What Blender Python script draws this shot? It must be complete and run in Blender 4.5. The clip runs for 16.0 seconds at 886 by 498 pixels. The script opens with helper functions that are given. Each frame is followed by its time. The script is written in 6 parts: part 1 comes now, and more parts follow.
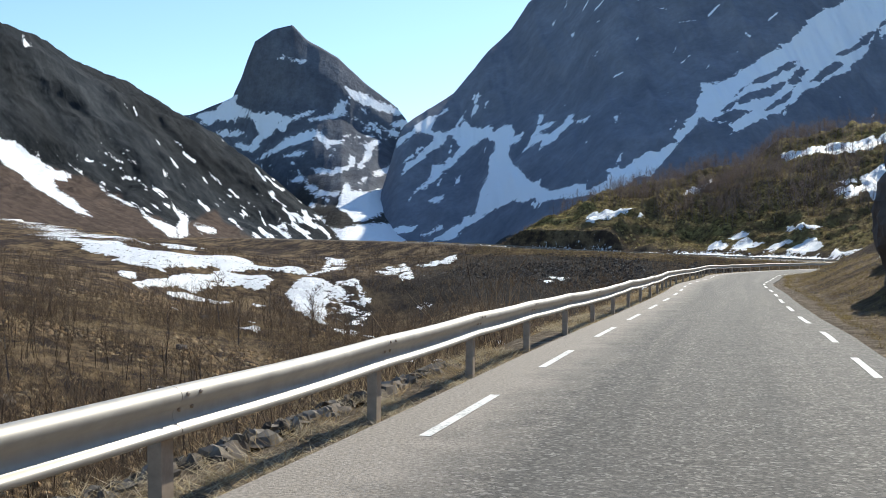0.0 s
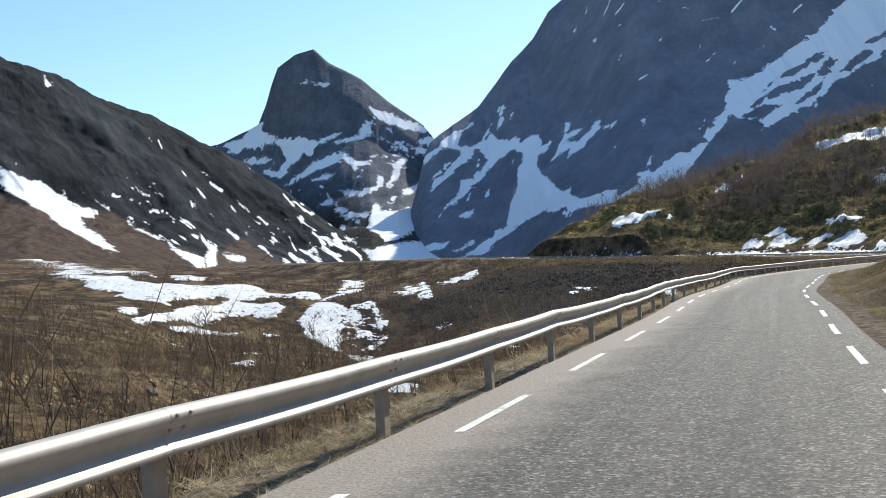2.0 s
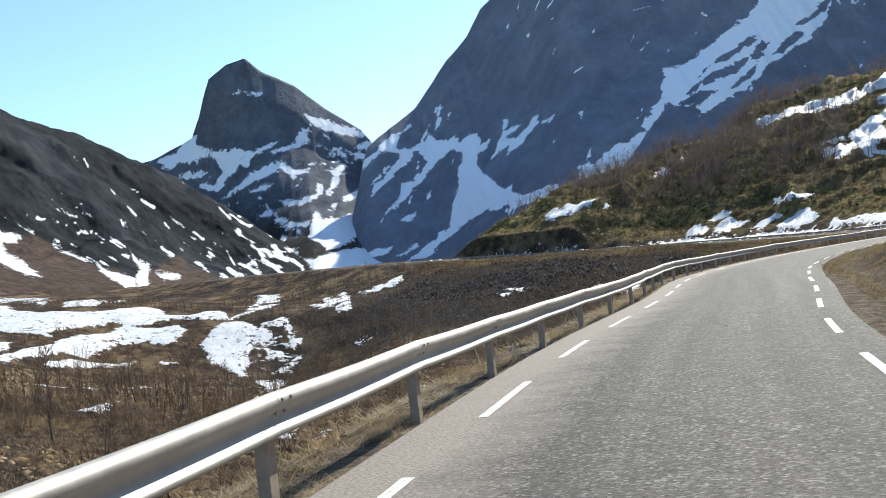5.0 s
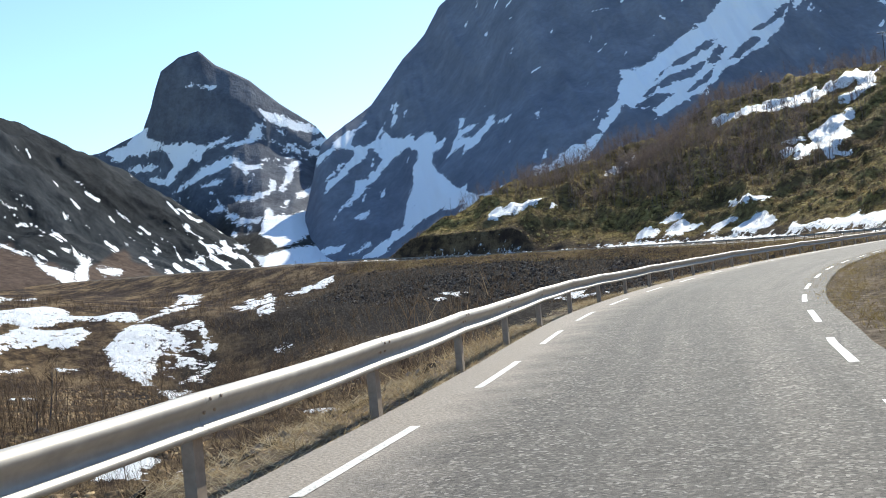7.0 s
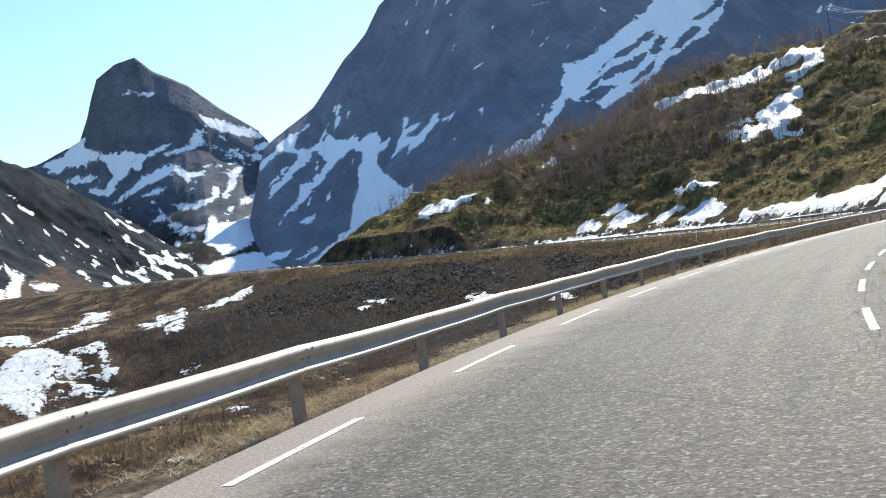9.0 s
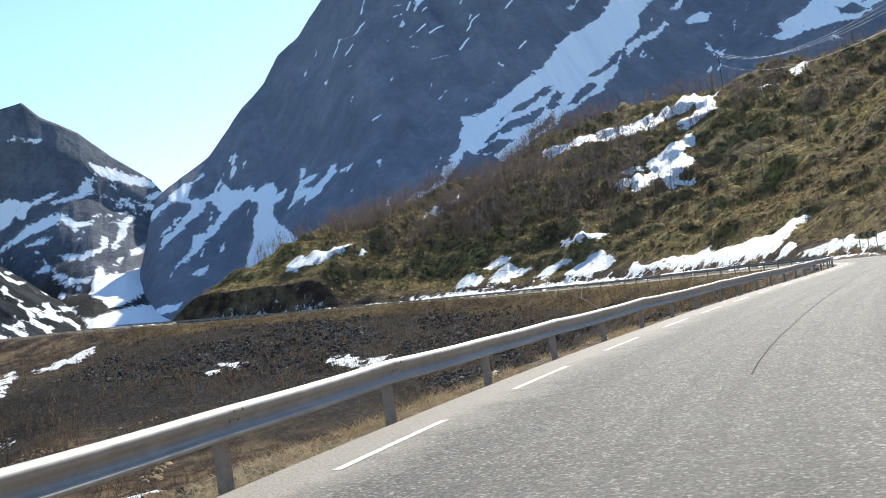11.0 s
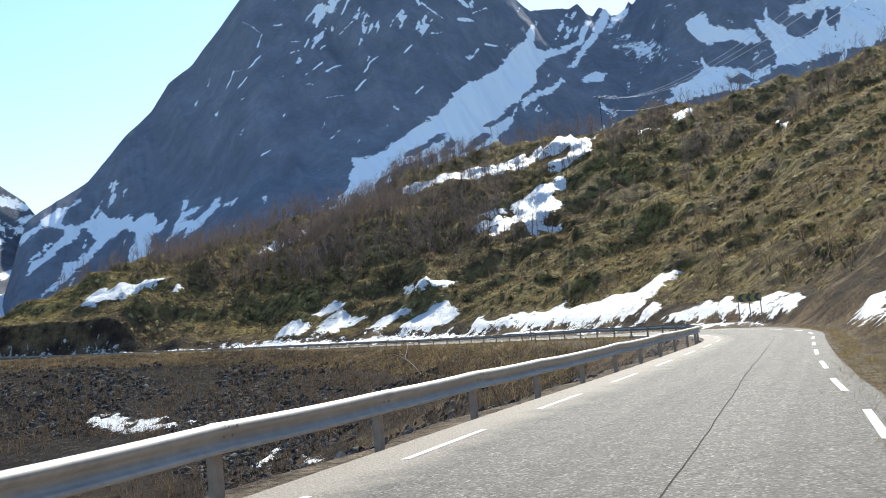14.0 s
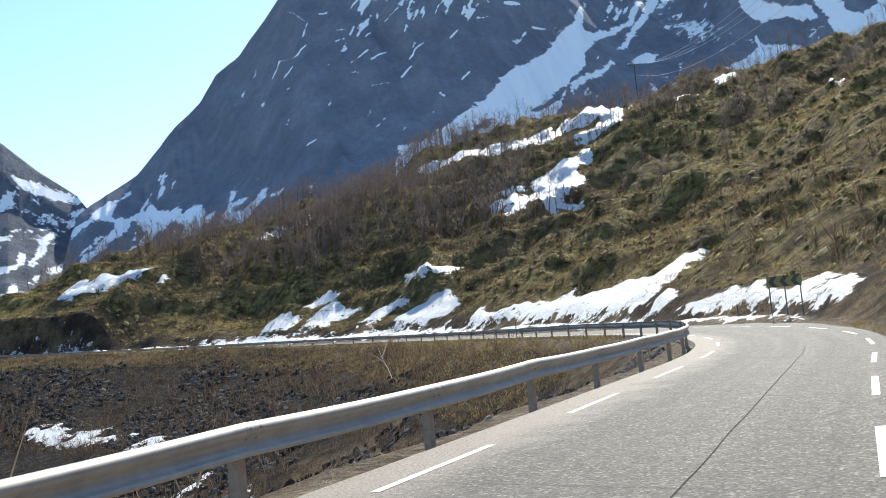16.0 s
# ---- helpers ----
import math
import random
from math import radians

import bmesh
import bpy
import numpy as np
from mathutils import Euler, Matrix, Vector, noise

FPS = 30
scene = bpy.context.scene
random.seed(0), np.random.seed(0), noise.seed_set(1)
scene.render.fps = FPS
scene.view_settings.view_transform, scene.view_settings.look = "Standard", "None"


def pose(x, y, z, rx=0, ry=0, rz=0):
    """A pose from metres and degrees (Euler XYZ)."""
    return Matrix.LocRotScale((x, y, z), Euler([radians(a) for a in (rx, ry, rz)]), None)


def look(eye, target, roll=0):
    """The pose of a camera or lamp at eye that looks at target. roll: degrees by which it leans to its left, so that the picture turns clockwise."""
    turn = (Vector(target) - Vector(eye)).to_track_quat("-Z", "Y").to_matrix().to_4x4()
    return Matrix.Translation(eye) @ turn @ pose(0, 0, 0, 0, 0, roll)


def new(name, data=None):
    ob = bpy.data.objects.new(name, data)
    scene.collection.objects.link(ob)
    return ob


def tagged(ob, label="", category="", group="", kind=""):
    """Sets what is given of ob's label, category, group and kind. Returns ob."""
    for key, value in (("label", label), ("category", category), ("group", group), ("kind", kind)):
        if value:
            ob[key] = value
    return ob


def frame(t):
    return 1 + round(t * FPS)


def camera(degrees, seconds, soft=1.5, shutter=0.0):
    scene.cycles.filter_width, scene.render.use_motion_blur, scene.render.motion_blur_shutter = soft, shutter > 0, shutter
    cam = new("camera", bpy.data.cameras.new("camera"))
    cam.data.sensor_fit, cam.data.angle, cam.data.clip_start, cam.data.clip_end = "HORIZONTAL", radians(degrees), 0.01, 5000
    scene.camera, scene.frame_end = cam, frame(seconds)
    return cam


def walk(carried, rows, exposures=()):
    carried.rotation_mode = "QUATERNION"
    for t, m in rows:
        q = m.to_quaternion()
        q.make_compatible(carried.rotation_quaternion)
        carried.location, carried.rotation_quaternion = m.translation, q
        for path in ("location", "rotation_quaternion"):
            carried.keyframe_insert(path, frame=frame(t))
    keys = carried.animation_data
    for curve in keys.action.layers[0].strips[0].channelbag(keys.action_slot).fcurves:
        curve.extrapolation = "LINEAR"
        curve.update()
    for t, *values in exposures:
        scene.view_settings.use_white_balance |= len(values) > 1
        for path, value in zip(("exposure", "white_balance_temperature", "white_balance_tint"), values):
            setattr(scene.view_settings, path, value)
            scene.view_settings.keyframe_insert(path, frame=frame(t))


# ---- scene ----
cam = camera(46.3, 16.0, soft=0.7)
# seconds, place in metres, turn in degrees
PATH = [
    (0.0, -0.04, 0.02, 1.56, 90.36, -0.09, -0.11),
    (0.5, 1.29, 3.61, 1.56, 90.29, 3.01, -0.36),
    (1.0, 2.42, 7.23, 1.55, 91.62, 3.80, -0.01),
    (1.5, 3.48, 10.83, 1.55, 92.17, 2.61, 1.23),
    (2.0, 4.78, 15.13, 1.55, 91.29, 3.22, 1.92),
    (2.5, 5.93, 19.24, 1.55, 92.45, 4.07, 2.21),
    (3.0, 7.04, 23.76, 1.54, 92.04, 5.52, 1.22),
    (3.5, 7.94, 27.62, 1.54, 91.06, 5.38, 0.76),
    (6.0, 14.46, 50.47, 1.47, 91.34, 7.06, -1.76),
    (6.5, 15.88, 54.89, 1.47, 90.86, 6.03, -2.61),
    (7.0, 17.74, 59.97, 1.47, 90.96, 5.70, -3.26),
    (7.5, 19.26, 64.53, 1.47, 91.02, 5.35, -3.94),
    (8.0, 20.90, 69.33, 1.47, 90.35, 5.64, -4.31),
    (8.5, 22.63, 74.19, 1.47, 90.85, 6.52, -5.15),
    (9.0, 24.68, 79.28, 1.47, 90.66, 7.91, -5.89),
    (9.5, 26.55, 84.16, 1.47, 91.11, 7.82, -7.30),
    (10.0, 28.81, 89.21, 1.47, 91.07, 9.49, -9.59),
    (12.5, 41.73, 111.66, 1.46, 96.11, 4.79, -14.82),
    (13.0, 44.72, 116.09, 1.46, 96.24, 5.12, -15.79),
    (13.5, 48.20, 120.72, 1.46, 95.84, 5.25, -16.86),
    (14.0, 51.17, 124.98, 1.46, 94.67, 4.96, -17.52),
    (14.5, 54.32, 129.15, 1.46, 94.74, 4.50, -17.91),
    (15.0, 57.52, 133.51, 1.46, 95.81, -0.07, -16.71),
    (15.5, 60.76, 137.62, 1.46, 92.52, 2.25, -14.28),
    (16.0, 64.36, 142.28, 1.46, 94.31, 5.54, -14.48),
]
walk(cam, [(t, pose(x, y, z, rx, ry, rz)) for t, x, y, z, rx, ry, rz in PATH], [(0.0, 0.3, 6100, 4), (6.0, 0.5, 6100, 4), (12.0, 0.66, 6100, 4), (16.0, 0.66, 6100, 4)])

# ---- light ----
SUN_AZ, SUN_EL = 31.0, 38.0          # degrees clockwise from +y, and above the horizon
world = bpy.data.worlds.new("world")
scene.world = world
world.use_nodes = True
wt = world.node_tree
sky = wt.nodes.new("ShaderNodeTexSky")
sky.sky_type = "NISHITA"
sky.sun_disc = False
sky.sun_elevation, sky.sun_rotation = radians(SUN_EL), radians(SUN_AZ)
sky.altitude, sky.air_density, sky.dust_density, sky.ozone_density = 100, 1.0, 0.25, 3.0
wt.links.new(sky.outputs[0], wt.nodes["Background"].inputs[0])
wt.nodes["Background"].inputs[1].default_value = 0.147
sun = new("sun", bpy.data.lights.new("sun", "SUN"))
sun.data.energy, sun.data.angle, sun.data.color = 5.3, radians(0.5), (1.0, 0.90, 0.77)
sa, se = radians(SUN_AZ), radians(SUN_EL)
sun_way = Vector((math.sin(sa) * math.cos(se), math.cos(sa) * math.cos(se), math.sin(se)))
sun.matrix_world = look(sun_way * 100, (0, 0, 0))
scene.view_settings.exposure = 0.0


# ---- noise in numpy ----
def lattice(i, j, seed):
    h = (i.astype(np.int64) * 374761393 + j.astype(np.int64) * 668265263 + seed * 974634777) & 0xFFFFFFFF
    h = ((h ^ (h >> 13)) * 1274126177) & 0xFFFFFFFF
    h = h ^ (h >> 16)
    return (h & 0xFFFF) / 32767.5 - 1.0


def grain(x, y, seed=0):
    i, j = np.floor(x), np.floor(y)
    u, v = x - i, y - j
    u, v = u * u * (3 - 2 * u), v * v * (3 - 2 * v)
    a, b = lattice(i, j, seed), lattice(i + 1, j, seed)
    c, d = lattice(i, j + 1, seed), lattice(i + 1, j + 1, seed)
    return (a * (1 - u) + b * u) * (1 - v) + (c * (1 - u) + d * u) * v


def fbm(x, y, size, octaves=4, seed=0, ridged=False):
    x, y = np.asarray(x, float) / size, np.asarray(y, float) / size
    total, amp, norm = 0.0, 1.0, 0.0
    for n in range(octaves):
        g = grain(x * 2 ** n + 17.3 * n, y * 2 ** n - 9.1 * n, seed + n)
        total = total + amp * (1 - 2 * np.abs(g) if ridged else g)
        norm += amp
        amp *= 0.5
    return total / norm


def step(a, b, x):
    t = np.clip((x - a) / (b - a), 0, 1)
    return t * t * (3 - 2 * t)


# ---- materials ----
def node_material(name):
    m = bpy.data.materials.new(name)
    m.use_nodes = True
    return m, m.node_tree.nodes, m.node_tree.links, m.node_tree.nodes["Principled BSDF"]


def noise_node(nodes, links, size, detail=4.0, vector=None, rough=0.6):
    n = nodes.new("ShaderNodeTexNoise")
    n.inputs["Scale"].default_value = 1.0 / size
    n.inputs["Detail"].default_value = detail
    n.inputs["Roughness"].default_value = rough
    if vector is not None:
        links.new(vector, n.inputs["Vector"])
    return n.outputs["Fac"]


def ramp(nodes, links, fac, stops):
    r = nodes.new("ShaderNodeValToRGB")
    while len(r.color_ramp.elements) < len(stops):
        r.color_ramp.elements.new(0.5)
    for e, (p, c) in zip(r.color_ramp.elements, stops):
        e.position = p
        e.color = (c, c, c, 1) if isinstance(c, (int, float)) else (*c, 1)
    links.new(fac, r.inputs[0])
    return r.outputs[0]


def mixed(nodes, links, fac, a, b, blend="MIX"):
    n = nodes.new("ShaderNodeMix")
    n.data_type, n.blend_type = "RGBA", blend
    for value, slot in ((fac, n.inputs[0]), (a, n.inputs[6]), (b, n.inputs[7])):
        if isinstance(value, (int, float)):
            slot.default_value = value
        elif isinstance(value, tuple):
            slot.default_value = (*value, 1)
        else:
            links.new(value, slot)
    return n.outputs[2]


def calc(nodes, links, op, a, b=0.0, clamp=False):
    n = nodes.new("ShaderNodeMath")
    n.operation, n.use_clamp = op, clamp
    for value, slot in ((a, n.inputs[0]), (b, n.inputs[1])):
        if isinstance(value, (int, float)):
            slot.default_value = value
        else:
            links.new(value, slot)
    return n.outputs[0]


def bump(nodes, links, bsdf, height, strength, distance):
    b = nodes.new("ShaderNodeBump")
    b.inputs["Strength"].default_value, b.inputs["Distance"].default_value = strength, distance
    links.new(height, b.inputs["Height"])
    links.new(b.outputs[0], bsdf.inputs["Normal"])


def place_vector(nodes, links, stretch=(1, 1, 1), turn=0.0):
    g = nodes.new("ShaderNodeTexCoord")
    m = nodes.new("ShaderNodeMapping")
    m.inputs["Scale"].default_value = stretch
    m.inputs["Rotation"].default_value = (0, 0, turn)
    links.new(g.outputs["Object"], m.inputs["Vector"])
    return m.outputs[0]


def slant_vector(nodes, links, tilt, stretch):
    """Places turned about the y axis, then drawn out: for strata and ribs that lie aslant."""
    g = nodes.new("ShaderNodeTexCoord")
    a, b = nodes.new("ShaderNodeMapping"), nodes.new("ShaderNodeMapping")
    a.inputs["Rotation"].default_value = (0, tilt, 0)
    b.inputs["Scale"].default_value = stretch
    links.new(g.outputs["Object"], a.inputs["Vector"])
    links.new(a.outputs[0], b.inputs["Vector"])
    return b.outputs[0]


def mask_channels(nodes, links):
    a = nodes.new("ShaderNodeAttribute")
    a.attribute_name = "mask"
    s = nodes.new("ShaderNodeSeparateColor")
    links.new(a.outputs["Color"], s.inputs[0])
    t = nodes.new("ShaderNodeAttribute")
    t.attribute_name = "scree"
    return [*s.outputs, t.outputs["Fac"]]


def plain(name, colour, rough, metal=0.0, size=0.3, vary=0.25, relief=0.0):
    """A surface of one colour with grain and stains."""
    m, n, l, b = node_material(name)
    v = place_vector(n, l)
    f = noise_node(n, l, size, 6.0, v)
    g = noise_node(n, l, size * 8, 3.0, v)
    lo, hi = tuple(c * (1 - vary) for c in colour), tuple(min(1, c * (1 + vary)) for c in colour)
    col = mixed(n, l, ramp(n, l, f, [(0.3, 0.0), (0.7, 1.0)]), lo, hi)
    col = mixed(n, l, ramp(n, l, g, [(0.4, 0.0), (0.75, 0.5)]), col, tuple(c * 0.7 for c in colour))
    l.new(col, b.inputs["Base Color"])
    l.new(ramp(n, l, f, [(0.2, max(0, rough - 0.12)), (0.8, min(1, rough + 0.12))]), b.inputs["Roughness"])
    b.inputs["Metallic"].default_value = metal
    if relief:
        bump(n, l, b, f, 0.6, relief)
    return m


def speckled(name, colours, rough=0.9, by="island", thin=0.0):
    """One colour per piece, out of a few."""
    m, n, l, b = node_material(name)
    if by == "island":
        r = n.new("ShaderNodeNewGeometry").outputs["Random Per Island"]
    else:
        r = n.new("ShaderNodeObjectInfo").outputs["Random"]
    k = len(colours) - 1
    col = ramp(n, l, r, [(i / k, c) for i, c in enumerate(colours)])
    f = noise_node(n, l, 0.3, 6.0, place_vector(n, l), 0.7)
    col = mixed(n, l, 0.75, col, ramp(n, l, f, [(0.32, 0.3), (0.66, 1.15)]), "MULTIPLY")
    l.new(col, b.inputs["Base Color"])
    b.inputs["Roughness"].default_value = rough
    b.inputs["Specular IOR Level"].default_value = 0.08
    if thin:
        t, x = n.new("ShaderNodeBsdfTranslucent"), n.new("ShaderNodeMixShader")
        l.new(col, t.inputs["Color"])
        x.inputs[0].default_value = thin
        l.new(b.outputs[0], x.inputs[1])
        l.new(t.outputs[0], x.inputs[2])
        l.new(x.outputs[0], n["Material Output"].inputs[0])
    return m


def ground_material():
    m, n, l, b = node_material("heath")
    v = place_vector(n, l)
    ch = mask_channels(n, l)
    big, mid, fine = noise_node(n, l, 22.0, 5.0, v), noise_node(n, l, 2.0, 8.0, v, 0.7), noise_node(n, l, 0.3, 6.0, v, 0.75)
    heath = ramp(n, l, mid, [(0.3, (0.036, 0.026, 0.018)), (0.45, (0.095, 0.066, 0.041)), (0.58, (0.19, 0.129, 0.07)), (0.72, (0.34, 0.24, 0.125))])
    heath = mixed(n, l, ramp(n, l, big, [(0.40, 0.0), (0.6, 0.8)]), heath, (0.078, 0.055, 0.043))
    patch = noise_node(n, l, 8.0, 6.0, v, 0.6)
    heath = mixed(n, l, ramp(n, l, patch, [(0.5, 0.0), (0.62, 0.8)]), heath, ramp(n, l, fine, [(0.3, (0.19, 0.128, 0.068)), (0.7, (0.42, 0.30, 0.17))]))
    heath = mixed(n, l, ramp(n, l, patch, [(0.38, 0.9), (0.48, 0.0)]), heath, (0.05, 0.036, 0.03))
    moss = ramp(n, l, mid, [(0.34, (0.036, 0.028, 0.014)), (0.46, (0.165, 0.122, 0.042)), (0.56, (0.38, 0.30, 0.095)), (0.70, (0.60, 0.48, 0.20))])
    moss = mixed(n, l, ramp(n, l, big, [(0.45, 0.0), (0.65, 0.8)]), moss, (0.17, 0.115, 0.06))
    col = mixed(n, l, ch[1], heath, moss)
    grav = ramp(n, l, fine, [(0.3, (0.13, 0.10, 0.07)), (0.55, (0.33, 0.26, 0.185)), (0.75, (0.52, 0.43, 0.32))])
    scree = ramp(n, l, noise_node(n, l, 0.9, 5.0, v, 0.75), [(0.3, (0.016, 0.014, 0.013)), (0.55, (0.05, 0.041, 0.034)), (0.72, (0.15, 0.127, 0.105))])
    col = mixed(n, l, ch[3], col, scree)
    col = mixed(n, l, ch[2], col, grav)
    col = mixed(n, l, 0.55, col, ramp(n, l, fine, [(0.3, 0.25), (0.7, 1.0)]), "MULTIPLY")
    ed = calc(n, l, "ADD", calc(n, l, "MULTIPLY", calc(n, l, "SUBTRACT", noise_node(n, l, 1.6, 9.0, v, 0.75), 0.5), 2.3), ch[0])
    sn = ramp(n, l, ed, [(0.49, 0.0), (0.53, 1.0)])
    snow = mixed(n, l, ramp(n, l, mid, [(0.4, 0.0), (0.75, 0.5)]), (0.95, 0.945, 0.935), (0.82, 0.80, 0.77))
    l.new(mixed(n, l, sn, col, snow), b.inputs["Base Color"])
    l.new(ramp(n, l, sn, [(0.0, 0.95), (1.0, 0.5)]), b.inputs["Roughness"])
    l.new(ramp(n, l, sn, [(0.0, 0.06), (1.0, 0.55)]), b.inputs["Specular IOR Level"])
    h = calc(n, l, "ADD", calc(n, l, "MULTIPLY", mid, 1.2), calc(n, l, "MULTIPLY", fine, 0.5))
    bump(n, l, b, h, 1.0, 0.9)
    return m


def mountain_material(name, dark, light, brown, band, relief=10.0, blocks=60.0, upright=0.4, slant=0.0, speckle=0.6, broad=0.0):
    m, n, l, b = node_material(name)
    v = place_vector(n, l)
    ch = mask_channels(n, l)
    wall = noise_node(n, l, blocks, 9.0, slant_vector(n, l, slant, (1, 1, upright)), 0.68)
    fine = noise_node(n, l, 9.0, 8.0, v, 0.7)
    # noise from dark to light stone; the ridge's pair also holds shade and lit crags
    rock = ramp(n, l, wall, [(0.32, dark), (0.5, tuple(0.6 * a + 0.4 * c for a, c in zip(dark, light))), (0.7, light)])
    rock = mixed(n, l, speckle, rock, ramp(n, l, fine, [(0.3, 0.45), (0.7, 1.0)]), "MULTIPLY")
    # broad, where given, puts large shaded and lit areas into the rock colour
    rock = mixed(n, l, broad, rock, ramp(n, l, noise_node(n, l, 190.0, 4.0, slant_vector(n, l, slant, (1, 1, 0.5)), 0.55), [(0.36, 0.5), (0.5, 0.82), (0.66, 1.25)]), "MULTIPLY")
    veg = ramp(n, l, fine, [(0.35, tuple(c * 0.5 for c in brown)), (0.65, brown)])
    col = mixed(n, l, ch[1], rock, veg)
    spots = noise_node(n, l, band, 9.0, place_vector(n, l, (1, 1, 0.8)), 0.68)
    ed = calc(n, l, "ADD", calc(n, l, "MULTIPLY", calc(n, l, "SUBTRACT", spots, 0.5), 1.5), ch[0])
    ed = calc(n, l, "ADD", ed, calc(n, l, "MULTIPLY", calc(n, l, "SUBTRACT", noise_node(n, l, band * 0.3, 6.0, v, 0.7), 0.5), 1.1))
    sn = ramp(n, l, ed, [(0.49, 0.0), (0.52, 1.0)])
    l.new(mixed(n, l, sn, col, (0.90, 0.915, 0.94)), b.inputs["Base Color"])
    b.inputs["Roughness"].default_value = 0.9
    b.inputs["Specular IOR Level"].default_value = 0.04
    bump(n, l, b, calc(n, l, "ADD", wall, calc(n, l, "MULTIPLY", fine, 0.35)), 0.6, relief)
    return m


def asphalt_material():
    m, n, l, b = node_material("asphalt")
    v = place_vector(n, l)
    stone, mid, big = noise_node(n, l, 0.034, 4.0, v, 0.8), noise_node(n, l, 0.35, 6.0, v, 0.7), noise_node(n, l, 5.0, 5.0, v)
    u = n.new("ShaderNodeUVMap")
    w = n.new("ShaderNodeMapping")
    w.inputs["Scale"].default_value = (2.0, 0.03, 1)
    l.new(u.outputs[0], w.inputs["Vector"])
    track = noise_node(n, l, 1.0, 5.0, w.outputs[0], 0.65)
    col = ramp(n, l, stone, [(0.33, (0.024, 0.021, 0.018)), (0.45, (0.096, 0.086, 0.074)), (0.56, (0.158, 0.141, 0.12)), (0.66, (0.28, 0.25, 0.213)), (0.74, (0.46, 0.415, 0.36))])
    chips = n.new("ShaderNodeTexVoronoi")
    chips.inputs["Scale"].default_value = 34.0
    l.new(v, chips.inputs["Vector"])
    one = n.new("ShaderNodeSeparateColor")
    l.new(chips.outputs["Color"], one.inputs[0])
    col = mixed(n, l, 0.55, col, ramp(n, l, one.outputs[0], [(0.0, (0.027, 0.024, 0.021)), (0.25, (0.10, 0.09, 0.078)), (0.7, (0.19, 0.171, 0.148)), (0.88, (0.33, 0.30, 0.26)), (1.0, (0.62, 0.58, 0.52))]))
    col = mixed(n, l, 0.5, col, ramp(n, l, mid, [(0.34, 0.5), (0.62, 1.0)]), "MULTIPLY")
    col = mixed(n, l, 1.0, col, ramp(n, l, track, [(0.32, (0.54, 0.54, 0.545)), (0.68, (0.86, 0.845, 0.825))]), "MULTIPLY")
    col = mixed(n, l, ramp(n, l, big, [(0.5, 0.0), (0.8, 0.25)]), col, (0.15, 0.14, 0.125))
    # old sealed cracks; a sandy edge under the rail, widened with brightness put into colour
    crack = n.new("ShaderNodeTexVoronoi")
    crack.feature = "DISTANCE_TO_EDGE"
    crack.inputs["Scale"].default_value = 0.28
    bend = calc(n, l, "MULTIPLY", mid, 0.6)
    shift = n.new("ShaderNodeVectorMath")
    l.new(v, shift.inputs[0])
    l.new(bend, shift.inputs[1])
    l.new(shift.outputs[0], crack.inputs["Vector"])
    col = mixed(n, l, ramp(n, l, crack.outputs["Distance"], [(0.0, 0.7), (0.006, 0.0)]), col, (0.03, 0.028, 0.026))
    side = n.new("ShaderNodeSeparateXYZ")
    l.new(u.outputs[0], side.inputs[0])
    edge = calc(n, l, "ADD", side.outputs[0], calc(n, l, "MULTIPLY", noise_node(n, l, 1.1, 6.0, v, 0.7), -1.6))
    col = mixed(n, l, ramp(n, l, edge, [(-0.3, 0.8), (0.35, 0.5), (1.5, 0.0)]), col, ramp(n, l, stone, [(0.35, (0.17, 0.143, 0.112)), (0.7, (0.50, 0.435, 0.365))]))
    l.new(col, b.inputs["Base Color"])
    b.inputs["Roughness"].default_value = 0.8
    b.inputs["Specular IOR Level"].default_value = 0.22
    bump(n, l, b, stone, 0.9, 0.012)
    return m


ASPHALT = asphalt_material()
HEATH = ground_material()


def paint_material():
    """Road paint, worn through to the stones."""
    m, n, l, b = node_material("road_paint")
    v = place_vector(n, l)
    f = noise_node(n, l, 0.05, 5.0, v, 0.75)
    g = noise_node(n, l, 0.6, 4.0, v)
    worn = ramp(n, l, calc(n, l, "ADD", calc(n, l, "MULTIPLY", f, 0.7), calc(n, l, "MULTIPLY", g, 0.3)), [(0.5, 0.0), (0.6, 0.75)])
    l.new(mixed(n, l, worn, (0.68, 0.66, 0.61), (0.16, 0.15, 0.14)), b.inputs["Base Color"])
    b.inputs["Roughness"].default_value = 0.75
    return m


PAINT = paint_material()
STEEL = plain("galvanised_steel", (0.41, 0.38, 0.335), 0.6, 0.5, size=0.25, vary=0.2)
POST = plain("weathered_steel", (0.36, 0.285, 0.215), 0.7, 0.1, size=0.12, vary=0.3)


# ---- helpers for meshes ----
def mesh_of(name, verts, faces, material=None, smooth=False):
    me = bpy.data.meshes.new(name)
    me.from_pydata(verts, [], faces)
    if material:
        me.materials.append(material)
    if smooth:
        me.shade_smooth()
    me.update()
    return me


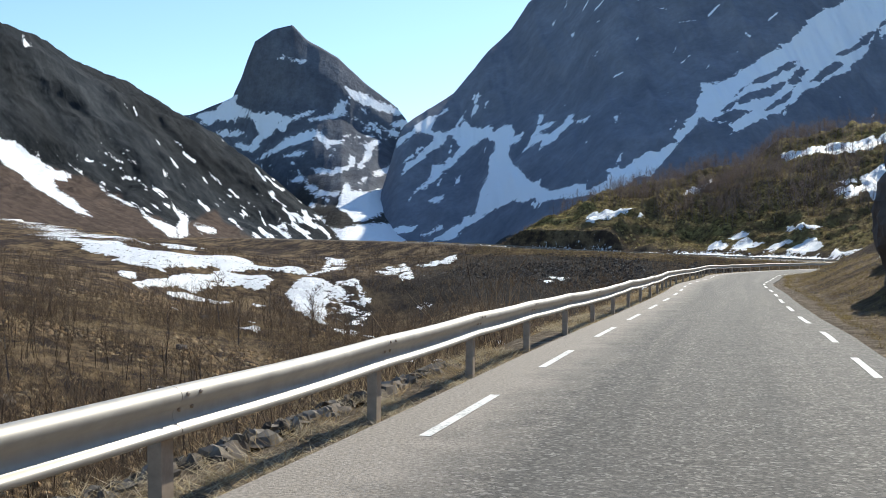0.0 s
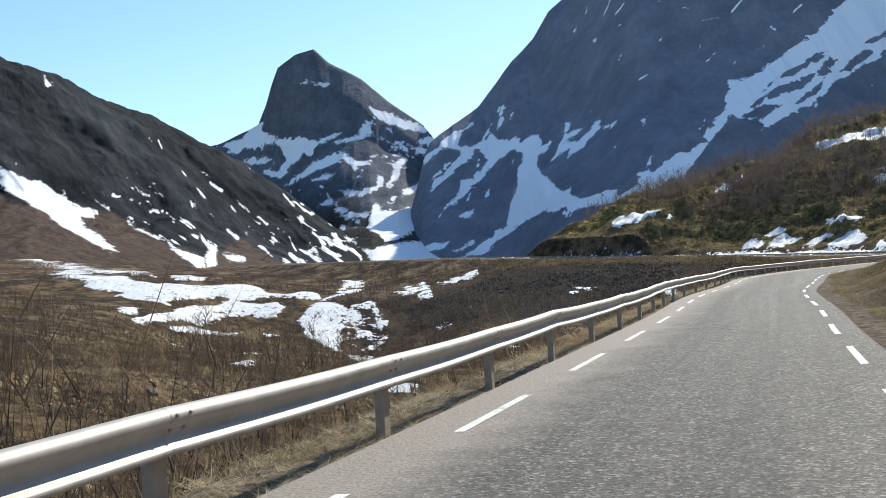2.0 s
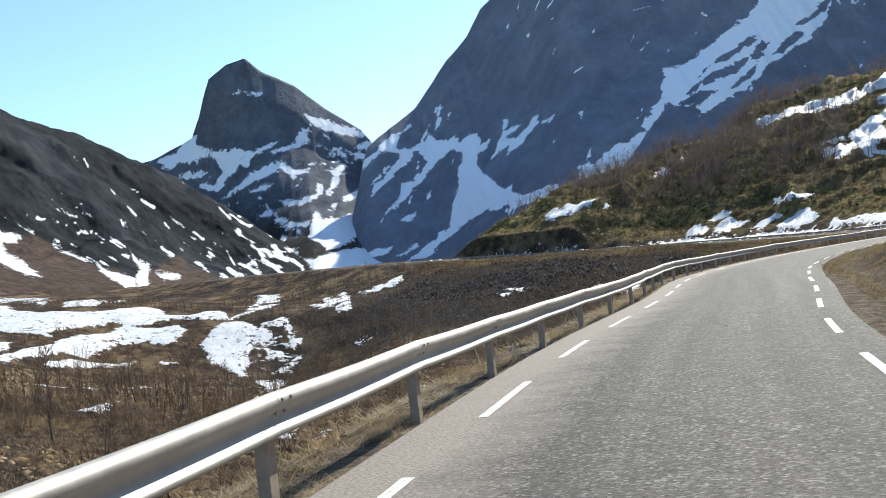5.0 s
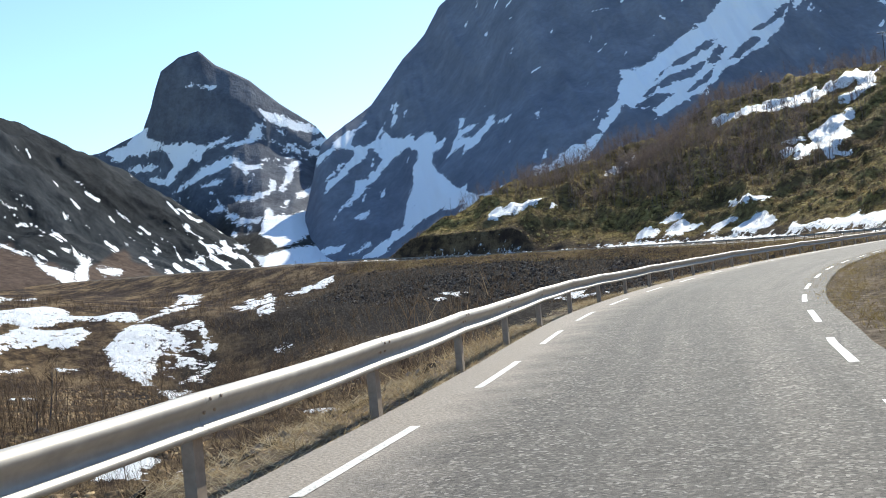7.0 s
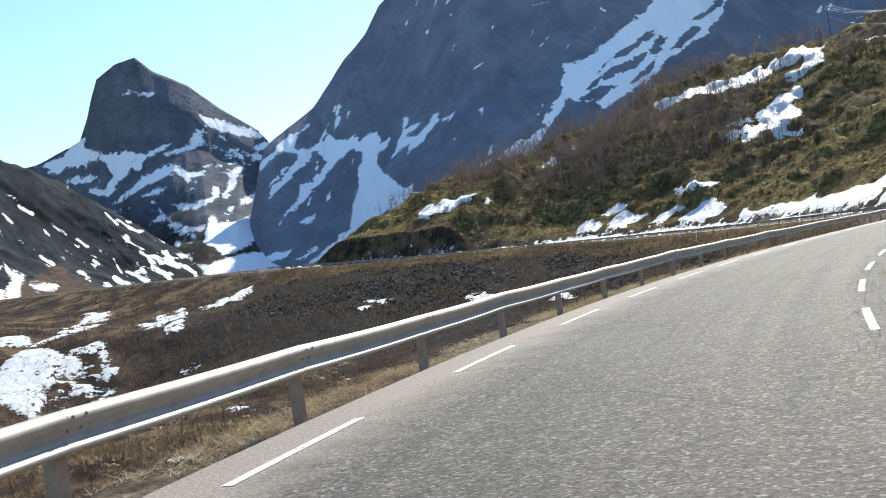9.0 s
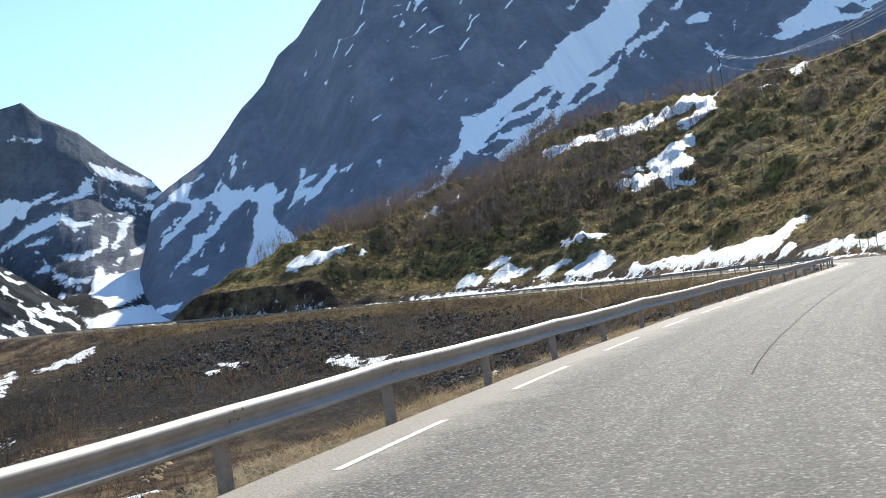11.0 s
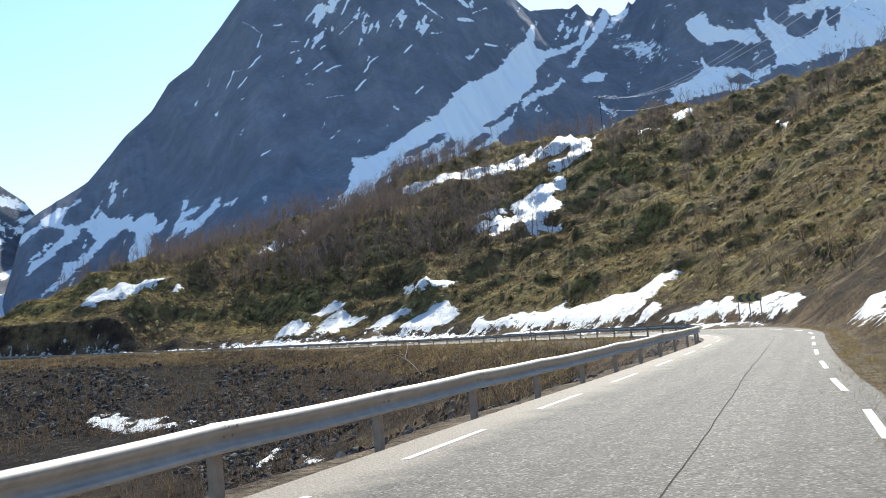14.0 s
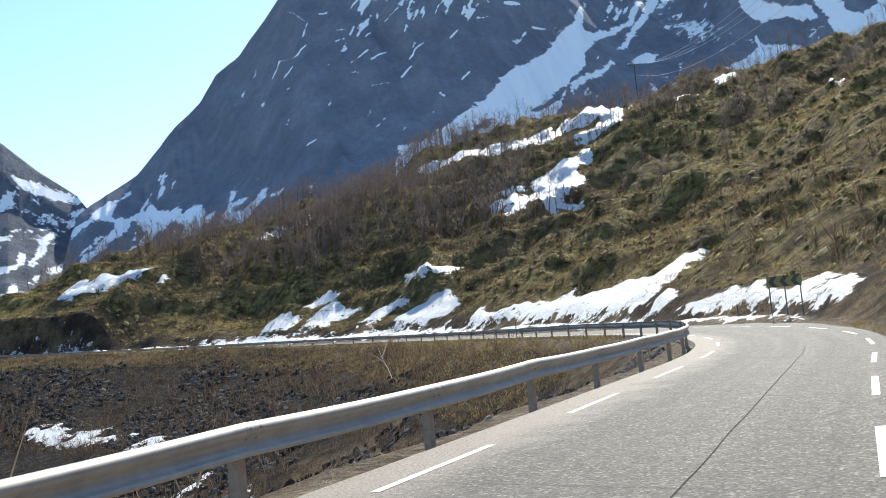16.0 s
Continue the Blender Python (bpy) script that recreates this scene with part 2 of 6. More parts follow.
def grid_mesh(name, X, Y, Z, mask, material, smooth=True):
    """A sheet from rows of points, with its masks for the material."""
    r, c = X.shape
    me = bpy.data.meshes.new(name)
    idx = np.arange(r * c).reshape(r, c)
    quads = np.stack([idx[:-1, :-1], idx[:-1, 1:], idx[1:, 1:], idx[1:, :-1]], -1).reshape(-1, 4)
    me.from_pydata(np.stack([X, Y, Z], -1).reshape(-1, 3).tolist(), [], quads.tolist())
    at = me.attributes.new("mask", "FLOAT_COLOR", "POINT")
    if len(mask) == 4:
        me.attributes.new("scree", "FLOAT", "POINT").data.foreach_set("value", mask[3].ravel().astype(np.float32))
        at = me.attributes["mask"]
    rgba = np.concatenate([np.stack(mask[:3], -1).reshape(-1, 3), np.ones((r * c, 1))], 1).astype(np.float32)
    at.data.foreach_set("color", rgba.ravel())
    me.materials.append(material)
    if smooth:
        me.shade_smooth()
    me.update()
    return me


def part(name, data, parent, label=""):
    ob = new(name, data)
    ob.parent = parent
    if label:
        ob["label"] = label
    return ob


# ---- the road's inner line (the foot of the guardrail), in plan ----
RAIL = [(-13, -30), (-9.9, -20), (-3.76, 0), (-1.33, 8), (1.5, 18), (5.07, 30), (9.16, 44), (13.0, 58), (17.77, 72), (22.25, 86.2), (28.75, 100.4),
        (36.85, 114.3), (46.5, 128.3), (55.6, 140.3), (63.57, 150.34), (71.4, 160.45), (78.5, 170.0), (83.4, 178.85), (87.0, 188.7), (89.4, 200.05), (91, 216), (92, 236),
        (91, 256), (86, 272), (75, 287), (51, 305), (37.6, 316), (20, 328), (3, 340), (-25, 362), (-60, 392), (-100, 430)]
RISE = [(0, 0), (21, 0), (22, 0.1), (23, 0.5), (24, 1.0), (25, 2.2), (26, 3.0), (27, 4.2), (28, 5.4), (29, 6.6), (31, 9)]


def spline(points, per=24):
    p = np.array(points, float)
    p = np.vstack([2 * p[0] - p[1], p, 2 * p[-1] - p[-2]])
    out, key = [], []
    for i in range(1, len(p) - 2):
        for k in range(per):
            t = k / per
            a, b, c, d = p[i - 1:i + 3]
            out.append(0.5 * (2 * b + (c - a) * t + (2 * a - 5 * b + 4 * c - d) * t * t + (3 * b - a - 3 * c + d) * t ** 3))
            key.append(i - 1 + t)
    out.append(p[-2])
    key.append(len(points) - 1)
    return np.array(out), np.array(key)


raw, key = spline(RAIL)
arc = np.r_[0, np.cumsum(np.hypot(*np.diff(raw, axis=0).T))]
LENGTH = float(arc[-1])
S = np.arange(0, LENGTH, 0.5)
RX, RY, RK = np.interp(S, arc, raw[:, 0]), np.interp(S, arc, raw[:, 1]), np.interp(S, arc, key)
for _ in range(12):                      # ease the kinks of the plan
    RX[1:-1], RY[1:-1] = (RX[:-2] + 2 * RX[1:-1] + RX[2:]) / 4, (RY[:-2] + 2 * RY[1:-1] + RY[2:]) / 4
RZ = np.interp(RK, *zip(*RISE))
kern = np.ones(41) / 41
RZ = np.convolve(np.pad(RZ, 20, mode="edge"), kern, "valid")
TX, TY = np.gradient(RX), np.gradient(RY)
TX, TY = TX / np.hypot(TX, TY), TY / np.hypot(TX, TY)


def on_road(s, d):
    """The place at arc s, d metres to the right of the rail's foot."""
    x, y, z = np.interp(s, S, RX), np.interp(s, S, RY), np.interp(s, S, RZ)
    tx, ty = np.interp(s, S, TX), np.interp(s, S, TY)
    return x + ty * d, y - tx * d, z


def key_arc(k):
    return float(np.interp(k, RK, S))


BEND = key_arc(17.5)


# the outer edge line, by the way along the road
OUTER = [(48, 5.2), (54, 5.14), (60, 4.9), (70, 4.73), (82, 4.76), (95, 4.84), (103, 4.96), (109, 5.05), (114, 5.38), (121, 5.76), (128, 6.02), (136, 6.14), (147, 6.4), (165, 6.5),
    (178, 6.45), (185, 6.25), (191, 5.83), (199, 5.43), (206, 5.25), (214, 5.17), (230, 5.17)]


def outer_line(s):
    return np.interp(s, *zip(*OUTER))


def wide(s):
    """The road's outer edge, wider in the bend."""
    return outer_line(s) + 0.46 + 1.6 * np.exp(-((s - key_arc(18.6)) / 14) ** 2)


def nearest(x, y):
    """Arc, signed distance (right positive) and road height for places in plan."""
    shape = x.shape
    x, y = x.ravel(), y.ravel()
    s, d = np.empty_like(x), np.empty_like(x)
    qx, qy = RX[::4], RY[::4]
    for a in range(0, len(x), 20000):
        b = slice(a, a + 20000)
        i = ((x[b, None] - qx) ** 2 + (y[b, None] - qy) ** 2).argmin(1) * 4
        ox, oy = x[b] - RX[i], y[b] - RY[i]
        along = np.clip(ox * TX[i] + oy * TY[i], -1.5, 1.5)
        s[b] = S[i] + along
        side = np.sign(ox * TY[i] - oy * TX[i])
        d[b] = side * np.hypot(ox - along * TX[i], oy - along * TY[i])
    return s.reshape(shape), d.reshape(shape), np.interp(s, S, RZ).reshape(shape)


# ---- ground ----
def valley(x, y):
    z = -13.0 + 0.2 * np.maximum(0, -20 - x) * np.exp(-np.maximum(0, -20 - x) / 400)
    z = z + 9 * step(254, 314, y) * step(-190, -20, x) + 13 * step(300, 720, y) + 0.10 * np.maximum(0, x + 5) * step(200, 260, y)
    z = z - 6 * step(170, 250, y) * (1 - step(264, 304, y)) * step(-80, -48, x) * (1 - step(-18, 6, x))
    z = z + 2.2 * fbm(x, y, 45, 4, 3) + 0.5 * fbm(x, y, 8, 3, 5)
    return z


def hill_crest(s):
    return np.interp(s, [key_arc(20), key_arc(22), key_arc(24), key_arc(25), key_arc(26), key_arc(27.5), key_arc(30)], [122, 122, 108, 92, 76, 52, 40])


def cut_wall(s):
    return 5.5 * step(key_arc(25.0), key_arc(25.5), s) * (1 - step(key_arc(26.9), key_arc(27.5), s))


def ground_height(x, y, s=None, d=None, zr=None):
    if s is None:
        s, d, zr = nearest(x, y)
    # valley side
    out = np.maximum(0, -d - 0.9)
    fall = np.interp(s, [key_arc(19), key_arc(22)], [0.62, 0.36])
    bank = zr - 0.12 - fall * out + 0.35 * step(1, 5, out) * fbm(x, y, 3.0, 4, 11)
    v = valley(x, y)
    left = np.log(np.exp(np.clip((bank - v) / 2.0, -30, 30)) + 1) * 2.0 + v
    left = np.where(out < 1.5, bank + (left - bank) * step(0, 1.5, out), left)
    # hill side
    e = wide(s)
    up = np.maximum(0, d - e - 1.2)
    dc = hill_crest(s)
    slope = np.interp(s, [key_arc(24.2), key_arc(25), key_arc(26), key_arc(28)], [0.45, 0.36, 0.27, 0.22])
    t = up / dc
    rise = slope * dc * np.where(t < 0.85, t, np.where(t < 1.15, t - (t - 0.85) ** 2 / 0.6, 1.0 + 0.03 * np.minimum(t - 1.15, 3)))
    nose = 1 - step(key_arc(26.6), key_arc(27.7), s)
    rise, slack = rise * nose, (1 - nose) * 0.1 * np.maximum(0, up - 6)
    soft = step(0, 14, up)
    knolls = (3.2 * fbm(x, y, 26, 3, 21) + 2.5 * fbm(x + 0.6 * y, y - 0.5 * x, 12, 3, 24, True) + 1.5 * fbm(x, y, 4.5, 3, 27)) * soft
    knolls = knolls + 0.9 * np.exp(-((up - 3.0) / 2.2) ** 2) * step(BEND - 12, BEND, s) * (1 - step(key_arc(25), key_arc(26), s)) * (0.7 + 0.6 * fbm(x, y, 7, 2, 29))
    wallh = cut_wall(s) * step(0.6, 2.6, up)
    right = zr - 0.03 - 0.10 * step(e + 0.4, e + 1.6, d) + rise - np.minimum(slack, 12) + wallh + knolls * (0.25 + 0.75 * nose) + 0.12 * fbm(x, y, 1.4, 2, 31) * step(0, 1, up)
    z = np.where(d < 0, left, np.where(d < e - 0.6, zr - 0.12, np.where(d < e, zr - 0.06, right)))
    return z


# old snow on the ground: outlines in plan, then small patches from one place to another with their half width
VALLEY_FIELDS = [
    [(-152.1, 393.3), (-169.6, 449.7), (-168.1, 460.5), (-140.3, 394.0), (-125.5, 371.2), (-98.1, 310.7), (-87.9, 292.8), (-80.5, 292.3), (-73.2, 292.1), (-66.8, 295.3), (-62.3, 306.7), (-57.0, 306.6), (-53.1, 298.5), (-47.2, 298.5), (-42.4, 305.2), (-39.1, 300.6), (-38.8, 296.0), (-46.7, 295.8), (-53.7, 294.2), (-55.7, 290.1), (-60.0, 287.4), (-63.9, 289.3), (-66.9, 284.5), (-70.8, 278.7), (-73.0, 272.9), (-71.2, 269.0), (-74.3, 268.7), (-79.8, 269.3), (-87.0, 274.6), (-86.2, 279.9), (-92.0, 280.7), (-97.1, 283.1), (-105.3, 299.8), (-144.6, 380.4)],
    [(-157.3, 439.1), (-129.5, 409.1), (-109.7, 379.1), (-84.9, 301.6), (-118.3, 377.8), (-138.4, 394.4)],
    [(-105.0, 375.1), (-95.6, 372.4), (-84.1, 369.7), (-73.0, 301.6), (-79.3, 300.5)],
]
VALLEY_FIELDS += [
    [(-71.0, 236.2), (-72.5, 251.9), (-70.4, 260.4), (-69.1, 268.7), (-67.7, 275.2), (-62.6, 283.7), (-61.8, 286.2), (-48.8, 291.5), (-47.2, 287.3), (-47.7, 282.0), (-49.6, 280.4), (-54.0, 282.1), (-59.5, 276.5), (-61.4, 268.5), (-62.4, 262.7), (-65.8, 261.4), (-68.5, 254.2), (-68.7, 240.7), (-68.5, 232.3)],
    [(-79.4, 252.6), (-75.7, 257.6), (-74.4, 250.4), (-75.2, 244.6)],
    [(-65.8, 245.9), (-63.7, 258.3), (-61.6, 259.5), (-54.5, 270.1), (-56.0, 266.8), (-62.8, 247.4), (-63.5, 244.0)],
    [(-49.0, 272.1), (-45.0, 271.8), (-47.6, 270.0)],
    [(-32.8, 170.3), (-32.1, 175.9), (-32.9, 184.5), (-29.9, 172.1), (-31.2, 169.3)],
]
VALLEY_FIELDS += [
    [(-41.7, 284.8), (-41.1, 288.1), (-39.1, 293.6), (-35.5, 294.2), (-31.6, 291.8), (-30.4, 288.6), (-31.4, 284.6), (-29.7, 281.1), (-31.4, 277.9), (-29.7, 274.9), (-30.4, 269.5), (-28.8, 265.1), (-32.0, 266.3), (-35.2, 270.0), (-38.1, 272.1), (-40.0, 277.6), (-41.9, 281.1)],
    [(-30.7, 290.3), (-28.4, 289.6), (-26.6, 285.2), (-24.3, 284.3), (-27.9, 282.5), (-30.1, 283.5)],
    [(-25.8, 279.3), (-23.6, 279.9), (-21.1, 278.4), (-23.2, 275.2), (-26.9, 276.0)],
    [(-29.5, 292.3), (-27.4, 293.4), (-23.4, 296.8), (-22.0, 294.2), (-25.0, 290.5), (-28.6, 290.6)],
    [(-23.1, 293.1), (-20.8, 285.6), (-19.1, 284.1), (-21.2, 281.8), (-22.8, 286.5), (-23.8, 290.4)],
    [(-25.4, 267.8), (-23.0, 273.3), (-20.7, 278.4), (-18.7, 278.2), (-20.8, 272.3), (-23.1, 267.0)],
]
VALLEY_FIELDS += [
    [(-35.4, 309.7), (-39.3, 348.1), (-31.2, 342.2), (-29.6, 313.4), (-31.5, 303.4), (-35.3, 298.0), (-38.6, 293.6), (-37.5, 297.8), (-35.2, 302.3)],
    [(-28.9, 264.6), (-23.0, 266.3), (-21.2, 263.7), (-21.0, 249.8), (-10.7, 173.8), (-12.1, 173.6), (-23.3, 253.5), (-26.4, 256.4)],
    [(-19.7, 311.2), (-16.9, 323.4), (-13.2, 322.2), (-12.1, 325.9), (-9.9, 321.1), (-8.7, 300.0), (-5.9, 298.4), (-10.3, 294.1), (-13.6, 301.4), (-17.3, 305.0)],
    [(-8.5, 322.4), (-2.4, 322.8), (1.8, 324.7), (5.0, 327.4), (4.7, 319.9), (0.9, 314.1), (-4.9, 316.3)],
    [(-8.0, 149.6), (-7.5, 152.3), (-6.2, 155.0), (-4.6, 157.3), (-3.9, 151.7), (-3.4, 147.2), (-6.4, 148.0)],
    [(-1.3, 146.0), (-0.9, 148.1), (-0.1, 149.8), (0.1, 145.8)],
]
VALLEY_FIELDS += [
    [(47.0, 268.2), (48.5, 271.1), (48.9, 274.0), (52.2, 269.9), (51.7, 266.9), (54.5, 261.7), (57.6, 261.8), (58.4, 256.1), (59.5, 259.5), (63.4, 249.9), (63.0, 246.8), (59.0, 249.1), (56.0, 254.9), (52.2, 258.3), (48.7, 264.7)],
    [(63.8, 228.7), (65.8, 233.2), (66.8, 231.2), (64.9, 228.5), (64.2, 225.3)],
    [(67.9, 223.6), (68.8, 228.0), (68.8, 224.6), (69.3, 222.3), (68.8, 219.8)],
]
HILL_FIELDS = [
    [(46.2, 327.7), (46.6, 333.5), (49.0, 334.1), (52.0, 332.8), (55.4, 335.1), (59.5, 332.3), (62.2, 332.7), (59.5, 330.6), (56.5, 330.3), (54.1, 328.4), (51.2, 327.6), (48.5, 326.6)],
    [(62.1, 327.4), (63.9, 330.3), (64.7, 330.1), (63.8, 327.6)],
    [(81.5, 348.8), (84.9, 356.4), (90.0, 359.1), (95.8, 364.4), (93.4, 361.1), (87.8, 356.4), (83.6, 350.6)],
]
HILL_FIELDS += [
    [(119.0, 366.6), (122.1, 369.6), (125.5, 362.2), (130.2, 359.8), (136.4, 364.2), (138.7, 360.9), (141.2, 356.6), (144.4, 354.2), (148.6, 354.4), (148.6, 341.5), (157.6, 349.5), (168.5, 355.7), (158.3, 339.8), (150.4, 322.0), (147.8, 323.3), (143.6, 324.8), (141.7, 325.2), (141.7, 327.8), (145.9, 327.0), (150.5, 332.9), (151.7, 336.9), (147.9, 339.9), (143.4, 341.8), (136.0, 334.2), (132.7, 337.0), (130.8, 340.4), (126.7, 345.0), (122.7, 352.8), (120.4, 363.4)],
]
HILL_FIELDS += [
    [(117.6, 313.2), (120.9, 312.8), (122.0, 305.5), (127.6, 313.4), (128.0, 317.3), (130.4, 318.8), (133.7, 318.6), (136.9, 317.8), (139.9, 317.9), (140.6, 315.2), (139.3, 314.0), (135.3, 311.7), (131.7, 299.5), (128.2, 297.9), (126.6, 297.6), (125.8, 297.0), (128.7, 294.0), (127.7, 293.1), (125.0, 295.4), (123.0, 294.2), (122.6, 296.6), (119.3, 298.5), (117.0, 300.3), (118.4, 304.2), (118.4, 311.9)],
    [(121.3, 321.0), (123.8, 319.3), (127.8, 316.2), (125.9, 314.5), (123.0, 317.3)],
    [(170.9, 323.5), (177.9, 331.4), (182.5, 333.2), (168.5, 314.9)],
    [(98.6, 296.4), (100.3, 298.6), (100.2, 286.0), (105.6, 288.8), (105.6, 287.4), (101.4, 284.2), (98.1, 286.2)],
    [(76.2, 299.5), (78.5, 303.0), (80.1, 304.7), (82.0, 302.3), (82.9, 298.8), (80.3, 295.9)],
]
HILL_FIELDS += [
    [(82.1, 293.5), (83.7, 298.5), (87.0, 299.2), (89.2, 298.9), (92.0, 292.7), (90.1, 292.7), (87.7, 293.3), (85.2, 291.6)],
    [(89.3, 287.2), (92.1, 289.2), (93.7, 288.3), (94.9, 287.7), (96.4, 285.2), (96.1, 284.0), (94.4, 285.7), (92.5, 285.0), (90.9, 283.7)],
    [(92.6, 279.8), (96.0, 281.8), (99.0, 281.7), (101.5, 280.3), (100.8, 273.2), (99.7, 270.7), (97.8, 271.7), (95.7, 273.0)],
    [(83.3, 302.7), (86.4, 306.4), (88.7, 303.7), (90.1, 300.1), (88.4, 299.5), (85.6, 301.7)],
]
HILL_FIELDS += [
    [(98.7, 262.6), (101.4, 266.7), (101.2, 260.4), (102.8, 256.3), (104.1, 253.2), (104.7, 248.4), (106.2, 247.6), (105.6, 244.6), (105.6, 239.3), (105.0, 233.1), (106.6, 233.2), (106.8, 229.9), (108.2, 229.0), (109.8, 228.6), (110.9, 227.7), (111.6, 227.1), (109.0, 224.7), (106.2, 222.5), (102.6, 218.2), (100.8, 217.5), (99.6, 216.8), (99.6, 218.9), (100.7, 233.8), (100.9, 251.4)],
    [(99.6, 215.8), (100.5, 215.8), (101.6, 215.9), (101.5, 212.7), (100.4, 212.2), (99.6, 212.2), (99.2, 213.3)],
    [(99.1, 211.6), (99.9, 208.8), (100.0, 204.0), (99.9, 202.4), (100.2, 201.4), (100.9, 200.8), (99.9, 198.6), (100.0, 197.1), (101.0, 196.1), (102.1, 195.2), (100.7, 192.8), (100.0, 190.1), (98.4, 188.3), (97.1, 187.6), (96.1, 186.9), (98.6, 196.3), (98.7, 205.0)],
]
HILL_FIELDS += [
    [(164.8, 279.6), (164.9, 275.7), (163.5, 274.7)],
    [(160.6, 322.1), (169.0, 326.0), (163.6, 318.0), (160.2, 320.1)],
]
PATCHES = [(-230, 560, -165, 450, 6), (-47, 240, -44, 239, 1.0), (-56, 220, -50, 226, 1.4), (-5, 275, -4, 274, 1.6), (22, 203, 24, 204, 1.2), (10, 211, 11, 209, 1.1), (9, 176, 10.5, 174, 1.3), (27, 283, 29, 281, 1.2), (30, 284, 32, 283, 1.6)]
ICE_BANDS = [(-31 + 0.5 * k, 288 - 3.3 * k, -24 + 0.5 * k + k % 2, 286 - 3.3 * k, 0.32 + 0.1 * (k % 3)) for k in range(6)]
EDGE_SNOW = [(22.2, 50.5, 22.6, 52, 0.5), (79.8, 157.4, 82.8, 161.6, 0.5), (84.8, 164.4, 89.4, 170.6, 0.6)]


def fields_depth(x, y, fields, reach):
    """How far places lie inside the nearest of some closed outlines (negative outside), up to a reach."""
    best = np.full(x.shape, -reach)
    for line in fields:
        p = np.array(line, float)
        lo, hi = p.min(0) - reach, p.max(0) + reach
        near = (x > lo[0]) & (x < hi[0]) & (y > lo[1]) & (y < hi[1])
        if not near.any():
            continue
        a, b = x[near], y[near]
        inside, dist = np.zeros(a.shape, bool), np.full(a.shape, 1e9)
        for (x0, y0), (x1, y1) in zip(p, np.roll(p, -1, 0)):
            vx, vy = x1 - x0, y1 - y0
            t = np.clip(((a - x0) * vx + (b - y0) * vy) / (vx * vx + vy * vy + 1e-12), 0, 1)
            dist = np.minimum(dist, np.hypot(a - x0 - t * vx, b - y0 - t * vy))
            if y0 != y1:
                inside ^= ((y0 > b) != (y1 > b)) & (a < x0 + (b - y0) * vx / vy)
        best[near] = np.maximum(best[near], np.where(inside, dist, -dist))
    return best


